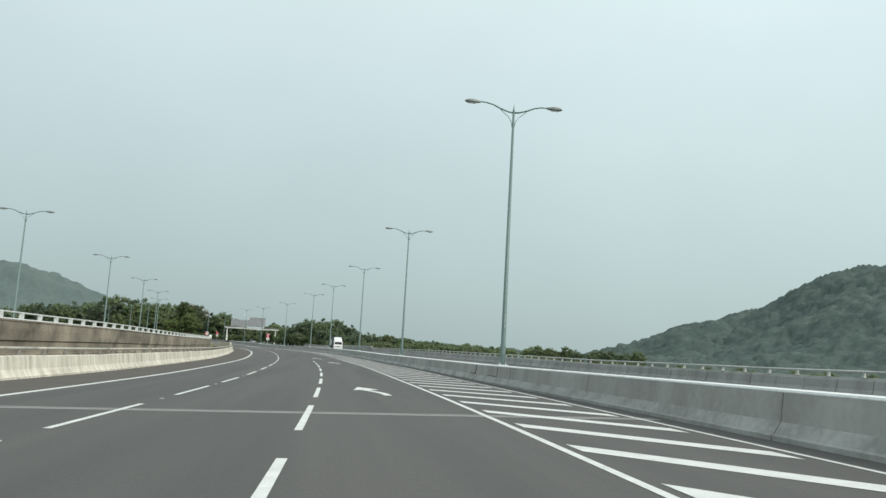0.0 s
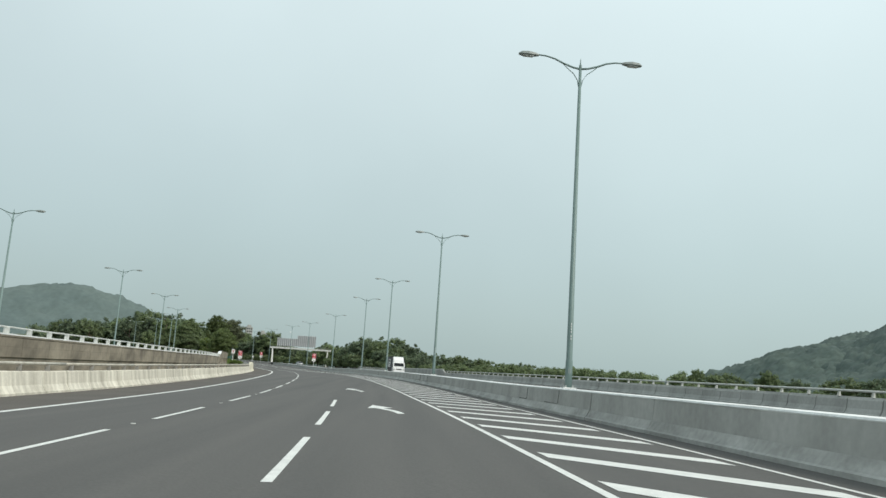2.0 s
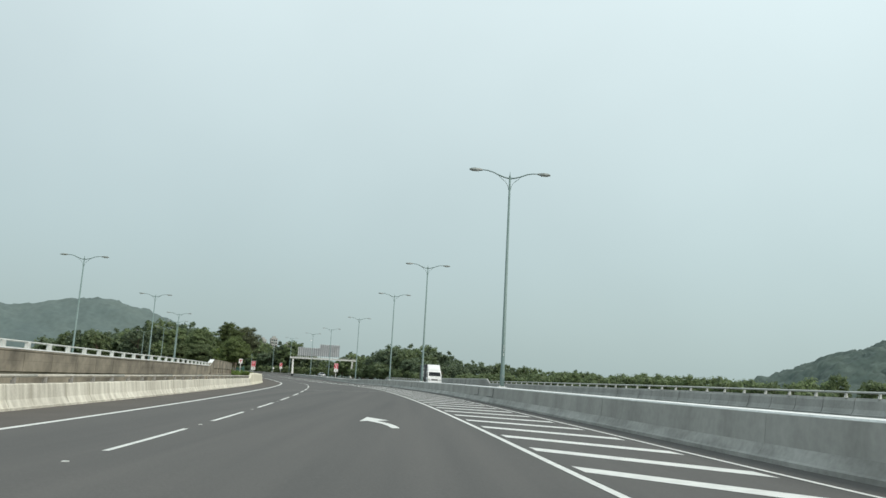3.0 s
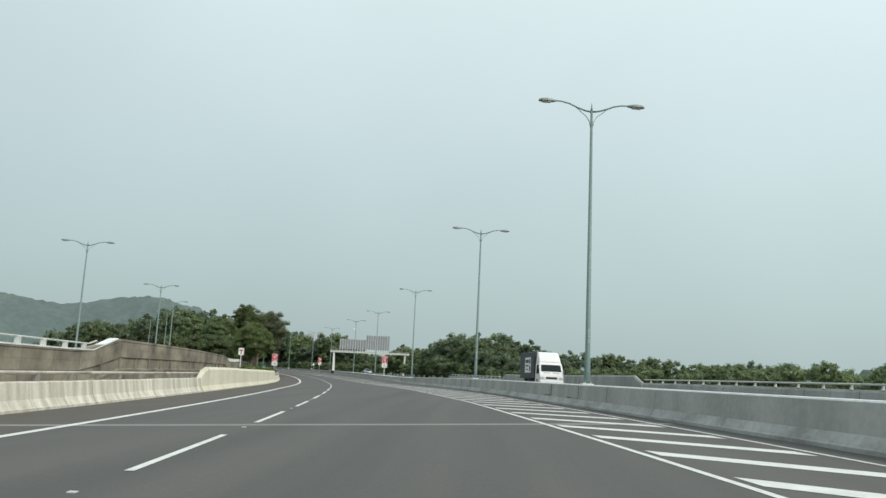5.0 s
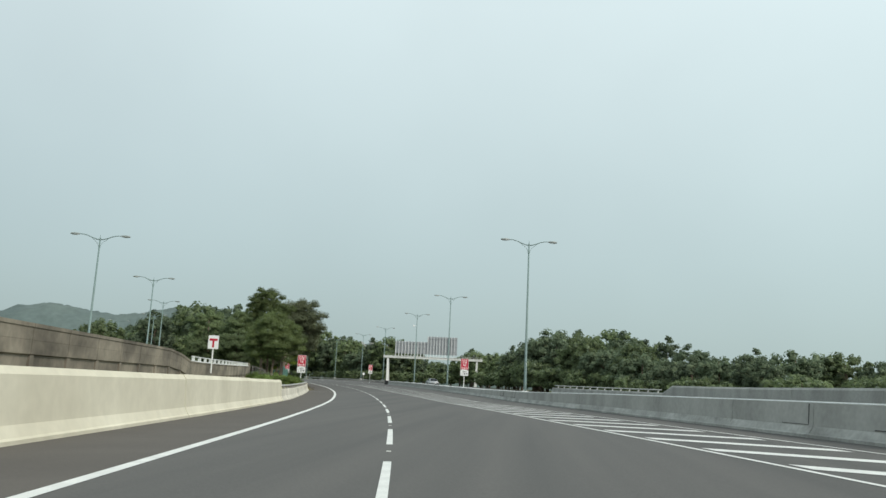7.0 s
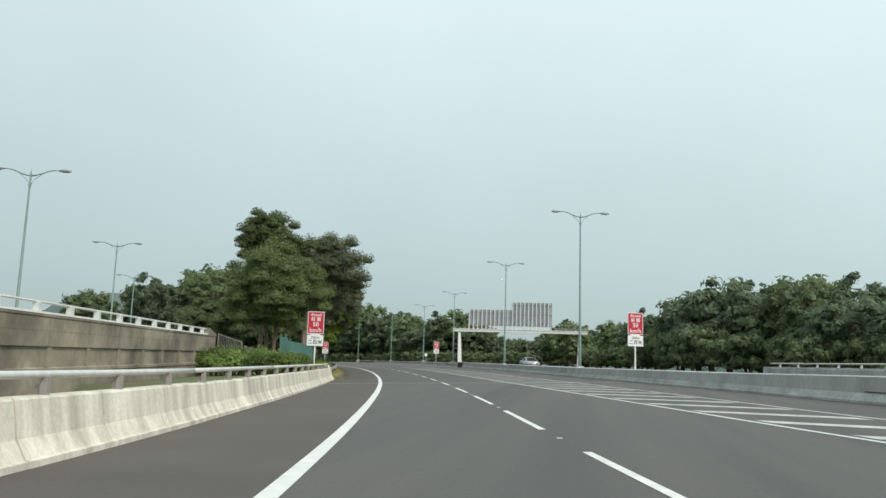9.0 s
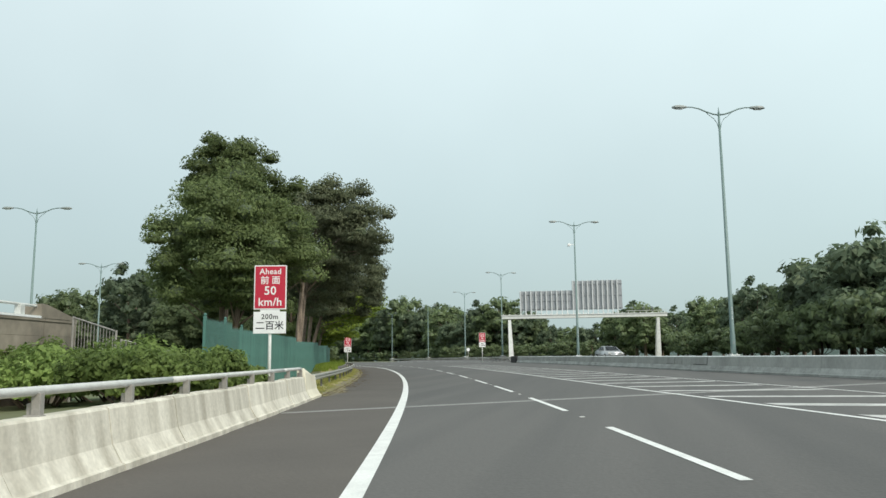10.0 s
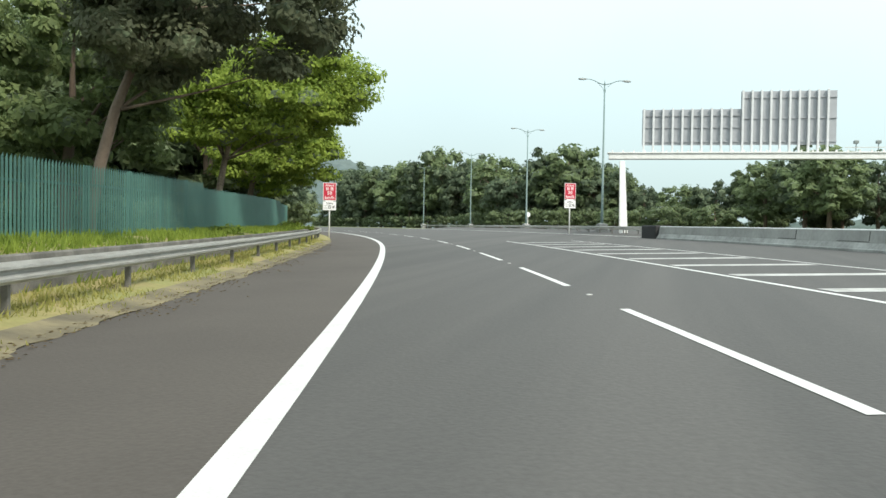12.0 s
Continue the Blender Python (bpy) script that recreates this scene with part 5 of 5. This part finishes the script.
# grass blades on the verge
rng_ = np.random.default_rng(77)
v, f = [], []
for i in range(17000):
    y = 280.5 + 70 * rng_.random() ** 1.3
    lat = -6.55 - 1.45 * rng_.random() ** 0.8
    s = S(y)
    if noise.noise(Vector((y * 0.5, lat * 1.5, 0))) < -0.12 and lat > -7.6:
        continue
    p = on(s, lat, verge_up(lat, y) - 0.035)
    h = 0.05 + 0.13 * rng_.random() * (1.7 if lat < -8.2 else 0.9 if lat < -7.2 else 0.4)
    a = rng_.random() * 6.28
    w = 0.012 + 0.012 * rng_.random()
    dx, dy = math.cos(a) * w, math.sin(a) * w
    lx, ly = rng_.normal(0, 0.05), rng_.normal(0, 0.05)
    k = len(v)
    v += [(p.x - dx, p.y - dy, p.z), (p.x + dx, p.y + dy, p.z), (p.x + lx, p.y + ly, p.z + h)]
    f.append((k, k + 1, k + 2))
me = bpy.data.meshes.new("grass")
me.from_pydata(v, [], f)
me.materials.append(LEAF_GRASS)
tagged(new("grass", me), "short yellow-green grass on the verge", "grass", kind="stuff")


v, f = [], []
for i in range(13000):
    y = 306.5 + 50 * rng_.random() ** 1.2
    lat = -9.8 + 1.85 * rng_.random() ** 0.9
    if noise.noise(Vector((y * 0.4, lat, 4))) < -0.25:
        continue
    p = on(S(y), lat, verge_up(lat, y) - 0.04)
    h = 0.08 + 0.16 * rng_.random()
    a, w = rng_.random() * 6.28, 0.014 + 0.014 * rng_.random()
    dx, dy = math.cos(a) * w, math.sin(a) * w
    k = len(v)
    v += [(p.x - dx, p.y - dy, p.z), (p.x + dx, p.y + dy, p.z), (p.x + rng_.normal(0, 0.06), p.y + rng_.normal(0, 0.06), p.z + h)]
    f.append((k, k + 1, k + 2))
me = bpy.data.meshes.new("grass")
me.from_pydata(v, [], f)
me.materials.append(LEAF_LIGHT)
tagged(new("grass", me), "fresh green grass at the foot of the fence", "grass", kind="stuff")

# fallen leaves and crumbs of dirt along the shoulder edge
v, f = [], []
for i in range(2600):
    y = 280.8 + 62 * rng_.random() ** 1.4
    lat = -6.75 + min(2.2, abs(rng_.normal(0, 0.42)))
    if noise.noise(Vector((y * 0.35, lat * 0.8, 9))) < -0.1 and lat > -6.45:
        continue
    p = on(S(y), lat, 0.014 + (0.02 if lat < -6.6 else 0.0))
    a, w = rng_.random() * 6.28, 0.014 + 0.030 * rng_.random()
    ca, sa = math.cos(a) * w, math.sin(a) * w
    k = len(v)
    v += [(p.x - ca, p.y - sa, p.z), (p.x + sa * 0.5, p.y - ca * 0.5, p.z + 0.01), (p.x + ca, p.y + sa, p.z), (p.x - sa * 0.5, p.y + ca * 0.5, p.z + 0.006)]
    f.append((k, k + 1, k + 2, k + 3))
me = bpy.data.meshes.new("leaf_litter")
me.from_pydata(v, [], f)
me.materials.append(LITTER)
tagged(new("leaf_litter", me), "dry brown leaves and dirt crumbs along the shoulder edge", "leaf litter", kind="stuff")


# ---- hills ----
def hill(name, label, bumps, x0, x1, y0, y1, step, seed, rough=4.0, tree=0.11, mat=None):
    """Wooded hillside: broad swells with a canopy of small crowns on them."""
    bm = bmesh.new()
    nx, ny = int((x1 - x0) / step) + 1, int((y1 - y0) / step) + 1
    grid = []
    for i in range(nx):
        row = []
        for j in range(ny):
            x, y = x0 + i * step, y0 + j * step
            z = -3.0
            for bx, by, bh, rx, ry in bumps:
                z += bh * math.exp(-((x - bx) / rx) ** 2 - ((y - by) / ry) ** 2)
            z += 6 * noise.noise(Vector((x * tree * 0.11, y * tree * 0.11, seed)))
            q = Vector((x * tree, y * tree, seed))
            q += Vector((noise.noise(q * 1.3), noise.noise(q * 1.3 + Vector((5, 0, 0))), 0)) * 0.5
            dist, _ = noise.voronoi(q)
            z += rough * (1.0 - min(1.0, dist[0] * dist[0] * 2.2)) + 0.5 * rough * noise.noise(Vector((x * 0.05, y * 0.05, seed + 3))) + 0.25 * rough * noise.noise(Vector((x * 0.6, y * 0.6, seed)))
            e = min(1.0, min(i, nx - 1 - i, j, ny - 1 - j) / 5.0)      # the rim sinks below the ground
            row.append(bm.verts.new((x, y, z * e - 8.0 * (1 - e))))
        grid.append(row)
    for i in range(nx - 1):
        for j in range(ny - 1):
            bm.faces.new((grid[i][j], grid[i + 1][j], grid[i + 1][j + 1], grid[i][j + 1]))
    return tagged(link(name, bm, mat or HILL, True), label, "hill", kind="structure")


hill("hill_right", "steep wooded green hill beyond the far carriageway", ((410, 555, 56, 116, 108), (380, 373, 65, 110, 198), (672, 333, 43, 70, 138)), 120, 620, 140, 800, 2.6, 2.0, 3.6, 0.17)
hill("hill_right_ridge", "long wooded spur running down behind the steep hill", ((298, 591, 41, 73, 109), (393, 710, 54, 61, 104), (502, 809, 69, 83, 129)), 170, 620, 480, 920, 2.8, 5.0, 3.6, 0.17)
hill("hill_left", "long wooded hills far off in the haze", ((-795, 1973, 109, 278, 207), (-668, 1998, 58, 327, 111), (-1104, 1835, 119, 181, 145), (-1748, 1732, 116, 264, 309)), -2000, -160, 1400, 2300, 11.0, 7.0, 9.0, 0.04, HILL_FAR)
hill("hill_far", "faint low wooded rise at the horizon", ((60, 900, 9, 150, 60), (230, 860, 12, 120, 60), (-60, 900, 8, 150, 60)), -250, 420, 820, 940, 6.0, 11.0, 3.5)

# far towers behind the trees
for x, y, w, h in ((-170, 948, 7, 43), (-159, 952, 7, 45), (-145, 960, 7, 40)):
    t = thing("tower_block", pose(x, y, -2, 0, 0, 20), "pale grey apartment tower far behind the trees", "apartment tower", "far towers")
    part("wall", box(bmesh.new(), (-w / 2, -w / 2, 0), (w / 2, w / 2, h)), CONCRETE_GREY, t)
    part("roof", box(bmesh.new(), (-w / 4, -w / 4, h), (w / 4, w / 4, h + 2)), CONCRETE_GREY, t)
    for fl in range(6, int(h / 3)):
        for k in (-1, 0, 1):
            part("window", box(bmesh.new(), (k * w * 0.3 - 0.7, -w / 2 - 0.04, fl * 3.0), (k * w * 0.3 + 0.7, -w / 2 + 0.02, fl * 3.0 + 1.5)), GLASS_DARK, t)


# ---- vehicles ----
def wheel(parent, x, y, r, w):
    bm = tube(bmesh.new(), [(x - w / 2, y, r), (x - w / 2 + 0.03, y, r), (x + w / 2 - 0.03, y, r), (x + w / 2, y, r)], [r * 0.93, r, r, r * 0.93], 20)
    tyre = part("wheel", bm, BLACK, parent)
    bm = tube(bmesh.new(), [(x - w / 2 - 0.01, y, r), (x + w / 2 + 0.01, y, r)], r * 0.58, 14)
    part("rim", bm, GALV, tyre)


def box_truck(m):
    """Its front faces -y."""
    t = thing("box_truck", m, "white-cab delivery truck with a dark grey cargo box", "truck")
    W2 = 1.08
    bm = bmesh.new()
    prof = ((0.0, 0.42), (-0.02, 1.05), (0.06, 1.30), (0.42, 2.12), (0.62, 2.28), (1.75, 2.30), (1.75, 0.42))
    r = [[bm.verts.new((sx * (W2 if z < 1.4 else W2 - 0.06), y, z)) for y, z in prof] for sx in (-1, 1)]
    bm.faces.new(r[0])
    bm.faces.new(r[1][::-1])
    for k in range(len(prof)):
        bm.faces.new((r[0][k], r[1][k], r[1][(k + 1) % len(prof)], r[0][(k + 1) % len(prof)]))
    bmesh.ops.bevel(bm, geom=bm.edges[:], offset=0.05, segments=2, affect="EDGES")
    cab = part("cab", bm, TRUCKWHITE, t)
    bm = bmesh.new()
    bm.faces.new([bm.verts.new(q) for q in ((-0.94, 0.075, 1.33), (0.94, 0.075, 1.33), (0.88, 0.385, 2.06), (-0.88, 0.385, 2.06))])
    bmesh.ops.solidify(bm, geom=bm.faces[:], thickness=0.02)
    part("windscreen", bm, GLASS_DARK, cab)
    for sx in (-1, 1):
        bm = bmesh.new()
        bm.faces.new([bm.verts.new(q) for q in ((sx * 1.085, 0.35, 1.32), (sx * 1.085, 1.25, 1.25), (sx * 1.04, 1.25, 2.02), (sx * 1.04, 0.55, 2.02))])
        bmesh.ops.solidify(bm, geom=bm.faces[:], thickness=0.015)
        part("side_window", bm, GLASS_DARK, cab)
        bm = box(bmesh.new(), (-0.08, -0.16, 1.25), (0.08, -0.06, 1.75), 0.03)
        bm.transform(Matrix.Translation((sx * 1.22, 0, 0)))
        part("mirror", bm, BLACK, cab)
        part("headlight", box(bmesh.new(), (sx * 0.86 - 0.17, -0.05, 0.78), (sx * 0.86 + 0.17, 0.04, 1.0), 0.02), GLASSY, cab)
        part("wiper", box(bmesh.new(), (sx * 0.42 - 0.3, 0.055, 1.34), (sx * 0.42 + 0.3, 0.075, 1.37)), BLACK, cab)
    part("grille", box(bmesh.new(), (-0.5, -0.045, 0.82), (0.5, 0.0, 1.0), 0.015), BLACK, cab)
    part("bumper", box(bmesh.new(), (-1.07, -0.10, 0.36), (1.07, 0.05, 0.66), 0.04), TRUCKWHITE, t)
    bm = bmesh.new()                                 # wind deflector on the cab roof
    prof = ((0.62, 2.28), (0.80, 2.62), (1.40, 3.17), (1.72, 3.22), (1.72, 2.28))
    r = [[bm.verts.new((sx * (1.0 if z < 2.4 else 0.94), y, z)) for y, z in prof] for sx in (-1, 1)]
    bm.faces.new(r[0])
    bm.faces.new(r[1][::-1])
    for k in range(5):
        bm.faces.new((r[0][k], r[1][k], r[1][(k + 1) % 5], r[0][(k + 1) % 5]))
    bmesh.ops.bevel(bm, geom=bm.edges[:], offset=0.05, segments=2, affect="EDGES")
    part("wind_deflector", bm, TRUCKWHITE, t)
    body = part("cargo_box", box(bmesh.new(), (-1.12, 1.95, 0.85), (1.12, 7.6, 3.22), 0.03), TRUCKDARK, t)
    for k in range(6):
        part("seam", box(bmesh.new(), (-1.126, 2.6 + 0.9 * k, 0.9), (-1.118, 2.62 + 0.9 * k, 3.17)), BLACK, body)
    panel = part("advert_panel", box(bmesh.new(), (-1.142, 3.2, 1.35), (-1.128, 5.5, 2.75)), SIGNWHITE, body)
    for y0, y1, z0, z1 in ((3.35, 3.75, 2.15, 2.6), (3.35, 3.75, 1.5, 1.95), (4.0, 5.3, 2.25, 2.55), (4.0, 5.2, 1.92, 2.06), (4.2, 5.0, 1.6, 1.7)):
        part("bar", box(bmesh.new(), (-1.150, y0, z0), (-1.1425, y1, z1)), BLACK, panel)
    part("chassis", box(bmesh.new(), (-0.45, 0.5, 0.45), (0.45, 7.5, 0.85)), BLACK, t)
    for y in (0.95, 5.9):
        for x in (-0.95, 0.95):
            wheel(t, x, y, 0.42, 0.26)
    return t


s = S(197)
box_truck(at_road(s, 19.2))


def car(m, label, paint):
    """A saloon; its front faces -y."""
    t = thing("car", m, label, "car", "oncoming cars")
    bm = bmesh.new()
    prof = ((0.0, 0.35), (0.02, 0.62), (0.95, 0.86), (1.75, 1.36), (2.9, 1.42), (3.75, 1.02), (4.35, 0.96), (4.4, 0.4))
    r = [[bm.verts.new((sx * (0.86 if z < 1.0 else 0.62), y, z)) for y, z in prof] for sx in (-1, 1)]
    bm.faces.new(r[0])
    bm.faces.new(r[1][::-1])
    for k in range(8):
        bm.faces.new((r[0][k], r[1][k], r[1][(k + 1) % 8], r[0][(k + 1) % 8]))
    bmesh.ops.bevel(bm, geom=bm.edges[:], offset=0.07, segments=2, affect="EDGES")
    body = part("body", bm, paint, t, smooth=True)
    for q in (((-0.66, 1.0, 0.92), (0.66, 1.0, 0.92), (0.54, 1.68, 1.335), (-0.54, 1.68, 1.335)),):
        bm = bmesh.new()
        bm.faces.new([bm.verts.new(Vector(a) + Vector((0, -0.02, 0.02))) for a in q])
        bmesh.ops.solidify(bm, geom=bm.faces[:], thickness=0.02)
        part("windscreen", bm, GLASS_DARK, body)
    for sx in (-1, 1):
        bm = bmesh.new()
        bm.faces.new([bm.verts.new(a) for a in ((sx * 0.83, 1.25, 0.99), (sx * 0.83, 3.5, 1.02), (sx * 0.665, 2.85, 1.34), (sx * 0.665, 1.82, 1.32))])
        bmesh.ops.solidify(bm, geom=bm.faces[:], thickness=0.02)
        part("side_window", bm, GLASS_DARK, body)
        part("headlight", box(bmesh.new(), (sx * 0.62 - 0.16, -0.02, 0.58), (sx * 0.62 + 0.16, 0.1, 0.72), 0.02), GLASSY, body)
        for y in (0.85, 3.55):
            wheel(t, sx * 0.80, y, 0.32, 0.2)
    return t


car(at_road(S(327), 18.6), "silver saloon car on the opposite carriageway", CARPAINT)
